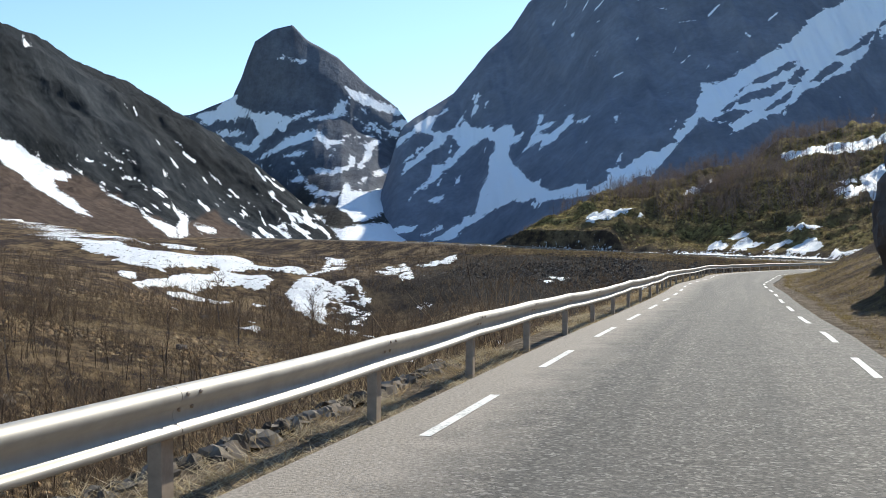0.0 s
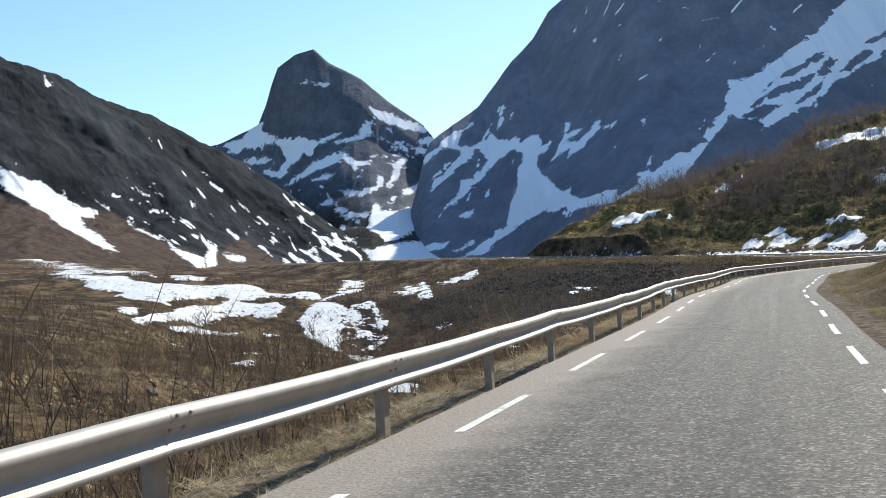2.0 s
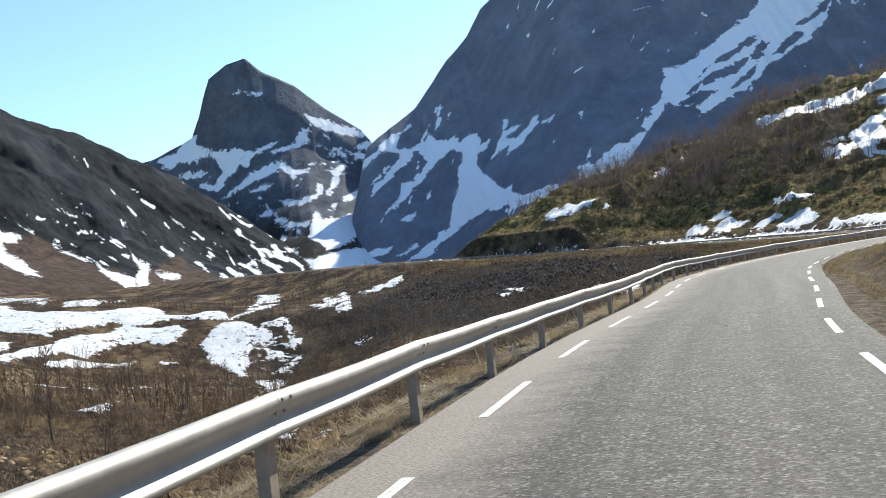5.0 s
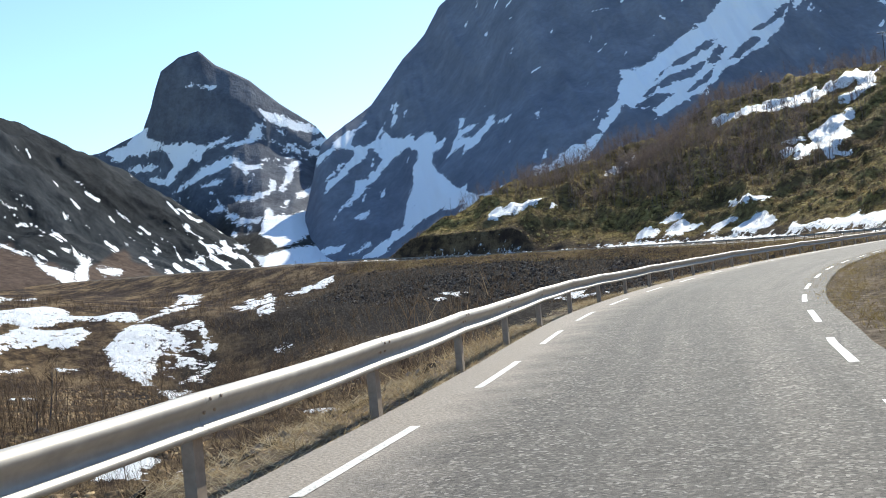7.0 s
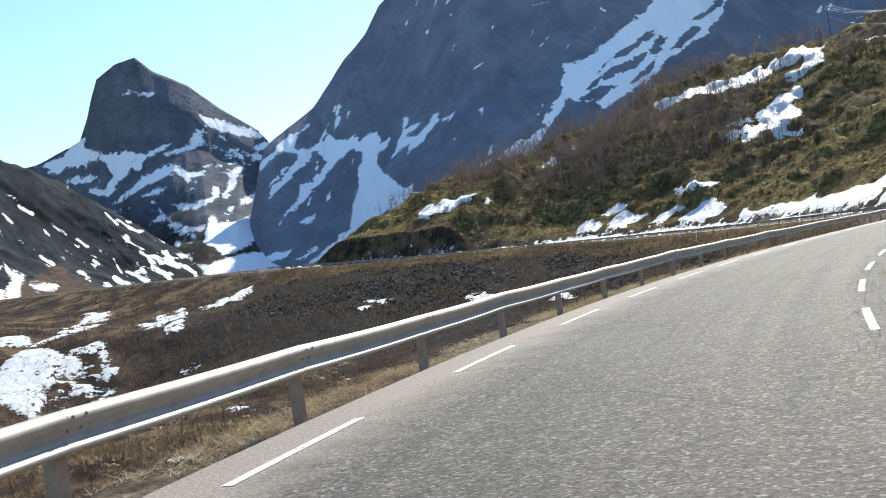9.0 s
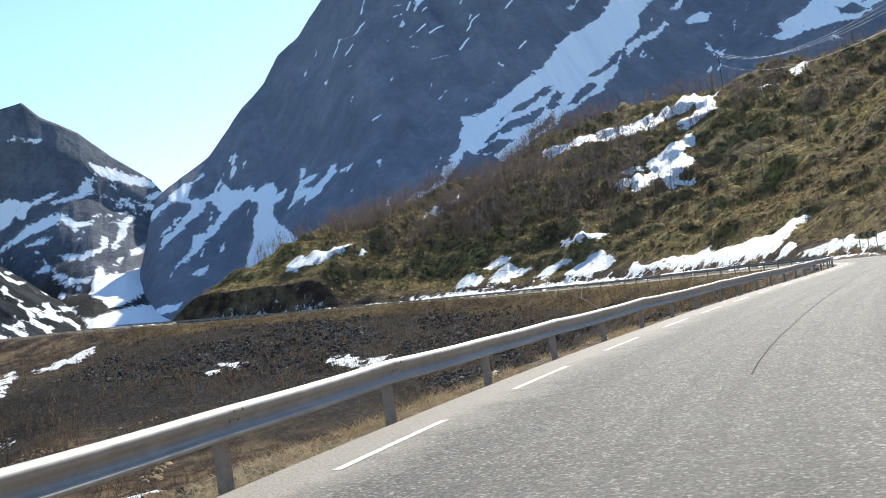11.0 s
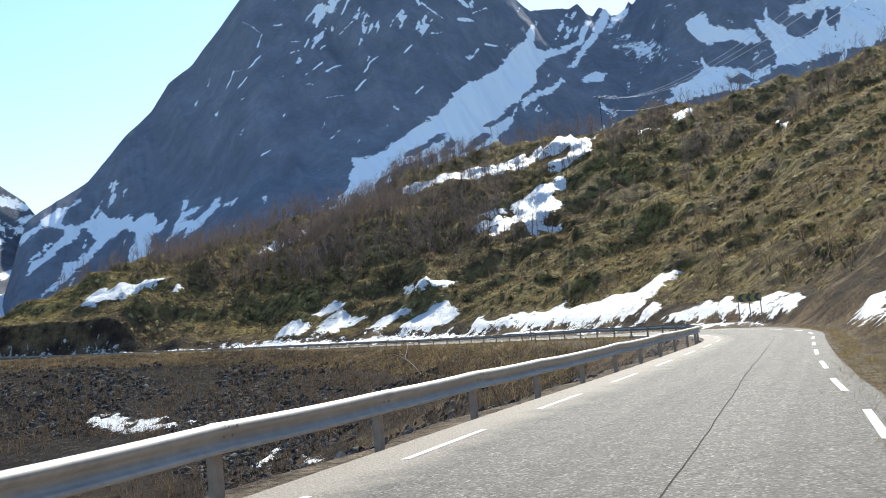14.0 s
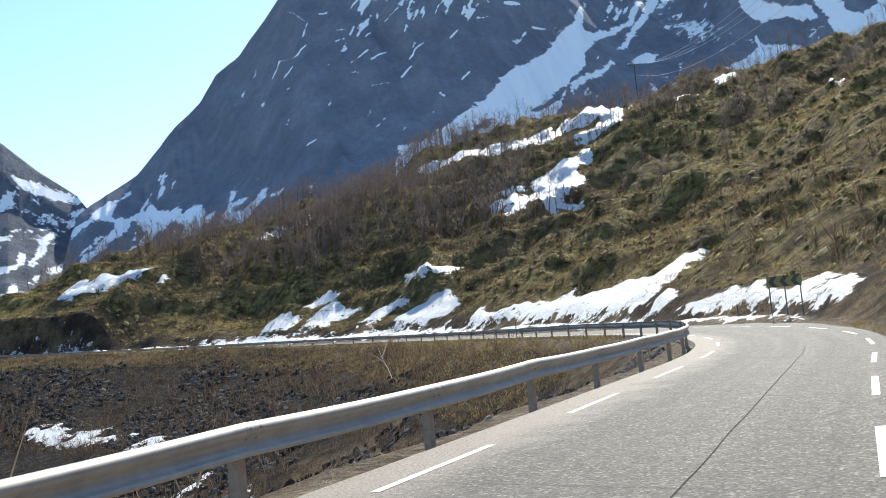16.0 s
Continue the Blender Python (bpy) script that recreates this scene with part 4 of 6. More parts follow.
MASSIF_BARE += [
    [(15.02, 8.75), (16.01, 9.26), (16.98, 9.58), (18.29, 9.9), (17.55, 9.18), (16.28, 8.92), (15.32, 8.58), (14.6, 8.3)],
    [(16.9, 8.33), (17.5, 8.76), (18.7, 9.53), (18.48, 8.89), (17.47, 8.49)],
    [(19.34, 9.64), (20.05, 10.19), (21.05, 10.82), (21.32, 10.57), (20.62, 10.06), (19.86, 9.74)],
    [(14.15, 7.89), (15.3, 8.49), (16.38, 8.37), (15.27, 7.62)],
    [(17.63, 10.52), (18.33, 10.87), (18.85, 10.66), (18.13, 10.38)],
    [(18.36, 9.77), (18.84, 10.0), (19.11, 9.74), (18.64, 9.57)],
    [(20.73, 11.11), (21.33, 11.31), (21.91, 11.29), (21.45, 10.99)],
]
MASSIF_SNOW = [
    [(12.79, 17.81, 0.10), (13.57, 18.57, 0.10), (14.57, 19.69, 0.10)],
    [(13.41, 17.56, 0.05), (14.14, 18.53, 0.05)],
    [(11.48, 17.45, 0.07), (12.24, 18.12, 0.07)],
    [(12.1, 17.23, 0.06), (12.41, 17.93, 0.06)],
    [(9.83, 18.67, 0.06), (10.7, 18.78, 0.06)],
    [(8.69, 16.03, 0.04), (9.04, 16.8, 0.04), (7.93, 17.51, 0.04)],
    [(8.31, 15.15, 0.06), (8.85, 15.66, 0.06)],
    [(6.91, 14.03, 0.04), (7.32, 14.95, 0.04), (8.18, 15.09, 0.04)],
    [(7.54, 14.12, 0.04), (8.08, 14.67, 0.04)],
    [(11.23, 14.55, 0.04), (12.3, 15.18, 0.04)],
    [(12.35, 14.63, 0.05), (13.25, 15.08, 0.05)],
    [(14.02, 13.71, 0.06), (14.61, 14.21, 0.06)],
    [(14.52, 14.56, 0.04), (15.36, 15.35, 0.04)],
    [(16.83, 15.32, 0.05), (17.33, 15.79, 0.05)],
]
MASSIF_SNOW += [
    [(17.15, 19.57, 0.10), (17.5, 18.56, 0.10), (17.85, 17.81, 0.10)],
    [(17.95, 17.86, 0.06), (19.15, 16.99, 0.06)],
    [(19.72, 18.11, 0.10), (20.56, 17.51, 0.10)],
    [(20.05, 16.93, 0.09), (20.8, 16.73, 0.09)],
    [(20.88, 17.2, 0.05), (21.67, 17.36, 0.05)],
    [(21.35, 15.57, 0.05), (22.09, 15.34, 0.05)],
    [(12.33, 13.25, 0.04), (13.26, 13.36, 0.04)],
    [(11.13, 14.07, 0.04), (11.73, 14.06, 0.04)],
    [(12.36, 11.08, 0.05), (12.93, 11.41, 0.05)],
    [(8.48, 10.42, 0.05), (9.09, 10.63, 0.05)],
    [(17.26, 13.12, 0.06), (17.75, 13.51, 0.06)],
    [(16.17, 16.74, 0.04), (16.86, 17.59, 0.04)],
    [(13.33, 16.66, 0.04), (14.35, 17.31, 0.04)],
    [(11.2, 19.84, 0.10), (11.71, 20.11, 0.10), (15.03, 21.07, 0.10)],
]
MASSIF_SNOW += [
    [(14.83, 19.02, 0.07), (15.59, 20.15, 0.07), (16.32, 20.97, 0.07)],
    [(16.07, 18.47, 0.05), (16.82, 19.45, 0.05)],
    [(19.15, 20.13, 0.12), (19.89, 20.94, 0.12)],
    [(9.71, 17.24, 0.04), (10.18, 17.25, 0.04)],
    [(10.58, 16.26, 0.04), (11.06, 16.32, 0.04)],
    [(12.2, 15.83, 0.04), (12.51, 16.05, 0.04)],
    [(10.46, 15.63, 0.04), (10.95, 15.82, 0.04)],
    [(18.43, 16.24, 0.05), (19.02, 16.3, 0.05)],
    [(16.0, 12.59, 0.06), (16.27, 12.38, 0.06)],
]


def massif_specks(A, EL, U, X, Y):
    fleck = fbm((A * 0.55 + EL * 0.85) * 0.35, EL * 0.55 - A * 0.85, 0.42, 3, 61) + 0.35 * fbm(A, EL, 4, 2, 62)
    wide_snow = fbm(A * 0.8, EL * 1.2 + 0.5 * A, 1.6, 5, 66)
    return np.maximum(np.clip(1.8 * fleck - 0.80 + 0.2 * step(9, 16, EL), -1, 0.7), (0.08 + 0.75 * wide_snow) * step(24.5, 28, A) - 1 + step(24.5, 28, A))


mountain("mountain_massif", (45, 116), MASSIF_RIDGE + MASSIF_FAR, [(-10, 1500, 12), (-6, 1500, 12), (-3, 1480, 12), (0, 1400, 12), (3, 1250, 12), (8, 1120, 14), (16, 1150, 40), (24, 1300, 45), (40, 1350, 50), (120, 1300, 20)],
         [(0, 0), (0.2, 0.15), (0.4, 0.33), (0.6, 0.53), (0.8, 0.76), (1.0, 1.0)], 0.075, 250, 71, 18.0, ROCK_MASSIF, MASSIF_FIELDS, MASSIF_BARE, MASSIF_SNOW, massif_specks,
         "huge dark rock mountain, tinted haze-blue, with snow gullies", 0.01, brown_left=(-7.5, -5.0))

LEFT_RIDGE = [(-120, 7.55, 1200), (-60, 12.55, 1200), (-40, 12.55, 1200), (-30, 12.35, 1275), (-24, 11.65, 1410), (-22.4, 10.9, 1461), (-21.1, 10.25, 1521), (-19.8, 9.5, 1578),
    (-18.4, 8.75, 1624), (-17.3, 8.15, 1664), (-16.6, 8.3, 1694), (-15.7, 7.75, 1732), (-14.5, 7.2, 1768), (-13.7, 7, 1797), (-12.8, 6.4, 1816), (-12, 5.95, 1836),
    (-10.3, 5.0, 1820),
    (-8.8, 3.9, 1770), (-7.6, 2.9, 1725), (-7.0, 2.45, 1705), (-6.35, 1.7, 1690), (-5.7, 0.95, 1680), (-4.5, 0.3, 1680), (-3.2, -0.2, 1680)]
LEFT_FIELDS = [
    [(-24.24, 6.42), (-23.06, 5.85), (-22.4, 5.77), (-22.1, 5.58), (-21.05, 4.84), (-20.64, 4.48), (-19.65, 4.13), (-19.92, 3.77), (-20.58, 3.9), (-20.33, 3.41), (-19.53, 2.93), (-18.97, 2.35), (-18.52, 2.0), (-18.97, 1.99), (-19.81, 2.51), (-20.77, 3.08), (-21.58, 3.64), (-22.26, 4.19), (-23.06, 4.74), (-24.24, 5.37)],
    [(-21.96, 10.98), (-21.8, 10.74), (-21.58, 10.61), (-21.8, 10.49), (-22.02, 10.55)],
    [(-18.19, 3.6), (-17.71, 3.2), (-17.0, 2.82), (-16.37, 2.51), (-16.85, 2.59), (-17.57, 2.99), (-17.99, 3.28)],
    [(-16.13, 2.33), (-15.41, 1.89), (-14.83, 1.65), (-14.33, 1.45), (-14.27, 0.93), (-14.68, 0.96), (-15.15, 1.38), (-15.79, 1.82)],
    [(-14.57, 2.77), (-14.24, 2.35), (-13.8, 2.06), (-13.68, 1.09), (-14.15, 0.93), (-14.3, 1.57), (-14.1, 1.87), (-14.48, 2.29)],
]
LEFT_FIELDS += [
    [(-13.39, 1.67), (-12.77, 1.55), (-12.2, 1.34), (-12.29, 1.16), (-12.91, 1.24)],
]
LEFT_SNOW = [
    [(-17.01, 7.92, 0.04), (-16.78, 7.63, 0.04)],
    [(-16.53, 7.79, 0.04), (-16.35, 7.36, 0.04)],
    [(-15.42, 6.11, 0.05), (-15.22, 5.82, 0.05)],
    [(-14.4, 6.08, 0.04), (-13.96, 5.74, 0.04)],
    [(-13.96, 5.44, 0.07), (-13.37, 4.97, 0.07)],
    [(-15.07, 4.57, 0.05), (-14.92, 4.27, 0.05)],
    [(-14.63, 5.12, 0.07), (-14.25, 4.65, 0.07)],
    [(-12.48, 4.26, 0.07), (-12.03, 3.87, 0.07)],
    [(-12.92, 4.16, 0.07), (-12.71, 3.86, 0.07)],
    [(-13.16, 2.94, 0.09), (-12.62, 2.43, 0.09)],
    [(-11.58, 3.57, 0.07), (-11.13, 3.12, 0.07)],
    [(-11.57, 1.96, 0.07), (-11.18, 1.68, 0.07)],
    [(-9.92, 2.37, 0.05), (-9.61, 1.6, 0.05)],
    [(-9.37, 1.67, 0.09), (-8.39, 0.99, 0.09)],
    [(-9.91, 0.74, 0.09), (-9.15, 0.31, 0.09)],
    [(-9.67, 1.08, 0.09), (-9.37, 0.83, 0.09)],
]
LEFT_SNOW += [
    [(-10.17, 4.76, 0.05), (-9.62, 4.06, 0.05)],
    [(-9.62, 4.31, 0.05), (-9.01, 3.7, 0.05)],
    [(-8.09, 3.77, 0.05), (-7.32, 3.16, 0.05)],
    [(-7.54, 3.32, 0.05), (-6.86, 2.8, 0.05)],
    [(-6.24, 1.93, 0.07), (-5.62, 1.62, 0.07)],
    [(-6.09, 1.16, 0.07), (-5.62, 0.85, 0.07)],
    [(-16.43, 4.09, 0.04), (-15.79, 3.59, 0.04)],
    [(-15.56, 3.51, 0.04), (-14.98, 3.01, 0.04)],
    [(-18.98, 4.91, 0.05), (-18.56, 4.86, 0.05)],
    [(-20.36, 3.26, 0.04), (-19.81, 3.04, 0.04)],
]
# the upper edge of the brown scree, by bearing
LEFT_SCREE = [(-40, 7.0), (-24.2, 5.1), (-23.1, 4.7), (-21.4, 4.65), (-19.8, 4.3), (-18.1, 3.5), (-16.1, 2.3), (-14.4, 1.5), (-13.2, 2.0), (-12.3, 2.2), (-11.4, 1.6), (-10.2, 0.7), (-8.1, 0.15), (-4, -1)]


def left_specks(A, EL, U, X, Y):
    # snow flecks; some stand for gleams on bare slabs, most at the low end
    fleck = fbm((A * 0.8 - EL * 0.6) * 0.3, A * 0.6 + EL * 0.8, 0.2, 3, 63) + 0.3 * fbm(A, EL, 2.5, 2, 64)
    rise = EL - np.interp(A, *zip(*LEFT_SCREE))
    return np.clip(1.7 * fleck - 0.2, -1, 0.7) - 0.35 * (1 - step(-21, -15, A)) - 0.35 * step(1.2, 3.5, rise) - 0.6 * (1 - step(-0.1, 0.2, rise)) + 0.38 * step(-13, -9, A)


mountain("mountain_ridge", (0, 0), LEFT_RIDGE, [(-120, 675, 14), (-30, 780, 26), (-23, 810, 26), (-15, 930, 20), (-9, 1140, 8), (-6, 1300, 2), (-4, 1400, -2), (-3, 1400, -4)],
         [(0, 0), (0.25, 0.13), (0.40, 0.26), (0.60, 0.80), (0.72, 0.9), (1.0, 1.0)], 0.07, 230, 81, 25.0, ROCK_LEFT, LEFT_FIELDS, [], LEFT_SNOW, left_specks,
         "rocky mountain ridge toned dark for shade, with brown scree and snow streaks", 0.31, 0.95, 0.26, 0.75, scree=LEFT_SCREE)

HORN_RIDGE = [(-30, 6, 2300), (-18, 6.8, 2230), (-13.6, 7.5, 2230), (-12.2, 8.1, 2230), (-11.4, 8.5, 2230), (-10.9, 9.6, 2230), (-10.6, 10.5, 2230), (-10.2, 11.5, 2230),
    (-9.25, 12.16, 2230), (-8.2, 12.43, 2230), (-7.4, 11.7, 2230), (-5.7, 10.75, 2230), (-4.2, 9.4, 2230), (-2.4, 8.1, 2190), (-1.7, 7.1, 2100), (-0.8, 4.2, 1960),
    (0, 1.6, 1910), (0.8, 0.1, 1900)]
HORN_FIELDS = [
    [(-13.38, 7.46), (-12.49, 7.79), (-11.8, 8.26), (-11.2, 8.64), (-11.29, 8.13), (-10.93, 7.99), (-10.48, 7.91), (-10.17, 7.71), (-9.63, 7.78), (-9.17, 7.73), (-8.71, 7.56), (-8.1, 7.6), (-7.49, 7.83), (-6.93, 7.9), (-7.33, 7.62), (-8.1, 7.39), (-8.56, 7.08), (-9.02, 6.88), (-9.38, 6.51), (-9.93, 6.13), (-10.23, 5.64), (-10.44, 5.64), (-10.29, 6.25), (-10.08, 6.65), (-10.23, 7.25), (-10.54, 7.61), (-11.14, 7.5), (-11.74, 7.21), (-12.19, 7.29), (-12.63, 6.98), (-12.99, 7.03)],
    [(-12.48, 6.59), (-11.74, 6.79), (-10.78, 6.72), (-11.14, 6.47), (-11.89, 6.36)],
    [(-11.43, 5.92), (-10.83, 6.05), (-10.32, 5.82), (-10.83, 5.69)],
]
HORN_FIELDS += [
    [(-10.32, 5.18), (-9.62, 5.59), (-8.86, 6.06), (-8.56, 6.37), (-7.79, 6.69), (-7.02, 6.89), (-6.56, 6.78), (-6.19, 6.38), (-5.39, 6.27), (-5.45, 6.15), (-6.07, 6.11), (-6.31, 5.86), (-6.47, 6.16), (-6.87, 6.43), (-7.24, 6.27), (-7.79, 6.05), (-8.71, 5.82), (-9.47, 5.41), (-10.08, 5.19)],
    [(-8.62, 5.49), (-7.79, 5.68), (-7.02, 5.69), (-7.48, 5.53), (-8.1, 5.4), (-8.62, 5.33)],
    [(-7.33, 7.4), (-6.41, 7.63), (-5.95, 7.8), (-5.79, 8.26), (-5.48, 8.5), (-5.24, 8.26), (-5.17, 7.71), (-5.64, 7.62), (-6.56, 7.39), (-7.24, 7.25)],
    [(-5.27, 9.18), (-4.86, 8.94), (-4.09, 8.86), (-3.71, 8.56), (-2.84, 8.2), (-1.9, 7.87), (-1.65, 7.63), (-2.53, 7.74), (-3.4, 7.92), (-4.09, 8.25), (-4.71, 8.49), (-5.17, 8.81)],
]
HORN_FIELDS += [
    [(-4.55, 8.21), (-4.02, 7.97), (-3.9, 7.79), (-4.4, 7.91)],
    [(-2.84, 7.22), (-2.06, 7.5), (-1.62, 7.23), (-2.06, 6.98), (-2.53, 7.04)],
    [(-3.06, 6.82), (-2.53, 6.88), (-2.18, 6.61), (-2.84, 6.57)],
    [(-4.24, 6.13), (-3.77, 6.32), (-3.3, 6.26), (-3.74, 5.73), (-4.05, 5.2), (-4.36, 4.8), (-4.64, 4.76), (-4.39, 5.35), (-4.17, 5.73)],
    [(-3.77, 4.59), (-2.99, 4.9), (-2.24, 5.09), (-2.77, 4.65), (-3.46, 4.31), (-3.71, 4.34)],
    [(-7.23, 4.68), (-6.71, 4.74), (-6.25, 4.63), (-5.63, 4.82), (-5.14, 4.91), (-5.01, 5.53), (-4.73, 5.35), (-4.83, 4.89), (-5.32, 4.6), (-5.94, 4.44), (-6.87, 4.5)],
]
HORN_FIELDS += [
    [(-5.63, 3.18), (-5.38, 3.95), (-5.1, 3.96), (-4.92, 3.55), (-4.08, 3.5), (-2.83, 3.75), (-2.05, 3.82), (-1.74, 3.35), (-2.52, 2.98), (-2.58, 2.6), (-3.76, 2.07), (-4.23, 1.85), (-4.85, 1.91), (-5.25, 2.37), (-5.69, 2.68)],
    [(-6.15, 1.56), (-5.47, 1.47), (-4.38, 1.66), (-3.76, 1.82), (-2.98, 1.82), (-2.2, 1.6), (-1.7, 1.1), (-2.2, 0.5), (-3.76, 0.4), (-4.85, 0.5), (-5.47, 0.8), (-5.81, 1.22)],
    [(-8.25, 4.14), (-7.48, 4.27), (-7.6, 4.02), (-8.09, 3.99)],
    [(-7.54, 3.78), (-6.86, 3.82), (-6.68, 3.54), (-7.32, 3.56)],
    [(-7.02, 3.47), (-5.63, 3.46), (-5.75, 3.24), (-6.86, 3.26)],
    [(-9.0, 10.66), (-8.54, 10.79), (-8.69, 10.55)],
    [(-8.35, 10.68), (-7.96, 10.57), (-7.46, 10.52), (-7.77, 10.36), (-8.26, 10.5)],
]


def horn_specks(A, EL, U, X, Y):
    low = 1 - step(7.6, 8.6, EL + 0.5 * step(-6, -4, A) * 0 - 1.2 * step(-6.2, -4.5, A))
    bowl = (1 - step(0.78, 0.9, U)) * step(0.1, 0.2, U)
    steep = 0.16 + 1.15 * fbm(A * 0.5 - EL * 0.2, EL * 1.6 + A * 0.4, 0.5, 5, 65)
    flat = -0.04 + 1.4 * fbm(A * 0.8 + EL * 0.5, EL - 0.5 * A, 0.7, 5, 67)
    return low * (steep + (flat - steep) * bowl) + (1 - low) * (-0.3) - 0.16


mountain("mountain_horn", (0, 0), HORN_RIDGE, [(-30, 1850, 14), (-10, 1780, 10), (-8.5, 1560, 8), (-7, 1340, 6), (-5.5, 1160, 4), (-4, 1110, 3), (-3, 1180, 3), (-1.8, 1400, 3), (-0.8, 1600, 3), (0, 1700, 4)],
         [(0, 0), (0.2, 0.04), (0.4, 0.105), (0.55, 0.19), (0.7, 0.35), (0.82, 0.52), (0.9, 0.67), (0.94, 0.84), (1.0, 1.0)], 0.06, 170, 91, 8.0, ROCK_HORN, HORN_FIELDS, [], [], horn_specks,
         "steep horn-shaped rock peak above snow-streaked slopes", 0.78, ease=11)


# ---- road markings ----
def strip(name, s0, s1, d, width, material, lift, stepping):
    """A thin strip of even width on the road, along a line that may wander."""
    mid = d if callable(d) else (lambda q: d + 0 * q)
    return ribbon(name, s0, s1, lambda q: mid(q) - width / 2, lambda q: mid(q) + width / 2, material, lift, 2, stepping)


def marking(s0, s1, d):
    return strip("edge_line_dash", s0, s1, d, 0.11, PAINT, 0.005, (s1 - s0) / 4)


DASH_STARTS = np.interp(np.arange(-3, 46), [-3, 0, 2, 11, 15, 22, 25, 27, 29, 45], [24.1, 41.0, 52.4, 101.7, 123.0, 165.2, 182.0, 194.4, 207.2, 309])
for s0 in DASH_STARTS:
    far = float(step(110, 150, s0))
    for d_ in (0.84 + 0.14 * far, lambda q: outer_line(q)):
        tagged(new("edge_line_dash", marking(float(s0), float(s0) + 2.75 + 0.35 * far, d_)), "worn white edge line dash on asphalt", "road marking", "edge line dashes", "structure")
SEAM = [(150, 4.5), (168, 4.55), (179, 4.47), (184, 4.38), (189, 4.22), (197, 3.9), (207, 3.72), (222, 3.5)]
TARRED = plain("tar_joint", (0.055, 0.05, 0.046), 1.0, size=0.3, vary=0.3)
TARRED.node_tree.nodes["Principled BSDF"].inputs["Specular IOR Level"].default_value = 0.05
tagged(new("road_seam", strip("road_seam", 152, 222, lambda q: np.interp(q, *zip(*SEAM)) + 0.03 * fbm(q, q * 0, 2.0, 4, 93), 0.016, TARRED, 0.004, 0.5)), "dark tarred joint along the asphalt lane", "road joint", kind="structure")


# ---- guardrail ----
PROFILE = [(0.0, 0.757), (0.03, 0.752), (0.055, 0.739), (0.073, 0.72), (0.082, 0.70), (0.083, 0.678), (0.072, 0.655), (0.03, 0.622), (0.016, 0.605), (0.012, 0.58), (0.014, 0.55), (0.024, 0.525), (0.05, 0.509), (0.074, 0.498), (0.083, 0.485), (0.082, 0.462), (0.066, 0.447), (0.0, 0.442)]


def rail_beam(s0, s1, lift, after, swell):
    verts, faces = [], []
    ss = np.linspace(s0, s1 + 0.1, 9)
    back = [(d - 0.006, z) for d, z in reversed(PROFILE)]
    ring = PROFILE + back
    n = len(ring)
    for i, s in enumerate(ss):
        out = swell if i == 0 else 0.0
        u = (s - s0) / (s1 - s0)
        dip = lift + (after - lift) * u - 0.014 * math.sin(math.pi * min(u, 1.0))
        for d, z in ring:
            x, y, zr = on_road(s, d + out)
            verts.append((x, y, zr + z + dip))
    for i in range(len(ss) - 1):
        for k in range(n):
            faces.append((i * n + k, i * n + (k + 1) % n, (i + 1) * n + (k + 1) % n, (i + 1) * n + k))
    faces += [tuple(range(n - 1, -1, -1)), tuple((len(ss) - 1) * n + k for k in range(n))]
    me = mesh_of("rail_beam", verts, faces, STEEL, True)
    me.set_sharp_from_angle(angle=radians(50))
    return me


def post_mesh():
    """A C-shaped steel post, open to the back."""
    w, dp, t = 0.07, 0.10, 0.008
    out = [(-w, 0), (w, 0), (w, -dp), (w - 0.03, -dp), (w - 0.03, -dp + t), (w - t, -dp + t), (w - t, -t), (-w + t, -t), (-w + t, -dp + t), (-w + 0.03, -dp + t), (-w + 0.03, -dp), (-w, -dp)]
    n = len(out)
    verts = [(x, y, z) for z in (-1.2, 0.72) for x, y in out]
    faces = [(k, (k + 1) % n, n + (k + 1) % n, n + k) for k in range(n)] + [tuple(range(n, 2 * n))]
    return mesh_of("post", verts, faces, POST)


def bolt_mesh():
    bm = bmesh.new()
    bmesh.ops.create_icosphere(bm, subdivisions=1, radius=0.016)
    me = bpy.data.meshes.new("bolt")
    bm.to_mesh(me)
    bm.free()
    me.materials.append(POST)
    return me


BOLT = bolt_mesh()
rail = tagged(new("guardrail"), "galvanised steel W-beam guardrail on steel posts along the road edge", "guardrail")
PM = post_mesh()
rng = random.Random(5)
POST0 = 2.46
s = POST0
lift = 0.0
while s < key_arc(27.6):
    after = 0.026 * rng.uniform(-1, 1)
    for off, hz in ((0.06, 0.70), (0.22, 0.70), (0.06, 0.60), (0.22, 0.60)):
        if s < key_arc(18):
            bx, by, bz = on_road(s + off, 0.086 if hz > 0.65 else 0.022)
            bolt = part("bolt", BOLT, rail)
            bolt.location = (bx, by, bz + hz + lift)
    gap = 3.98 if s < 105 else 4.09 if s < 194 else 4.25
    part("rail_beam", rail_beam(s, s + gap, lift, after, 0.0015), rail)
    lift = after
    x, y, z = on_road(s, -0.02)
    tx, ty = float(np.interp(s, S, TX)), float(np.interp(s, S, TY))
    ob = part("post", PM, rail)
    ob.matrix_basis = Matrix.Translation((x, y, z)) @ Matrix.Rotation(math.atan2(ty, tx) + math.pi, 4, "Z") @ Matrix.Rotation(radians(rng.uniform(-1.5, 1.5)), 4, "Y")
    s += gap


# ---- scattered growth and stones ----
def tri_mesh(name, tris, material):
    """Loose triangles (n, 3, 3) as one mesh."""
    n = len(tris)
    return mesh_of(name, tris.reshape(-1, 3).tolist(), np.arange(3 * n).reshape(n, 3).tolist(), material)


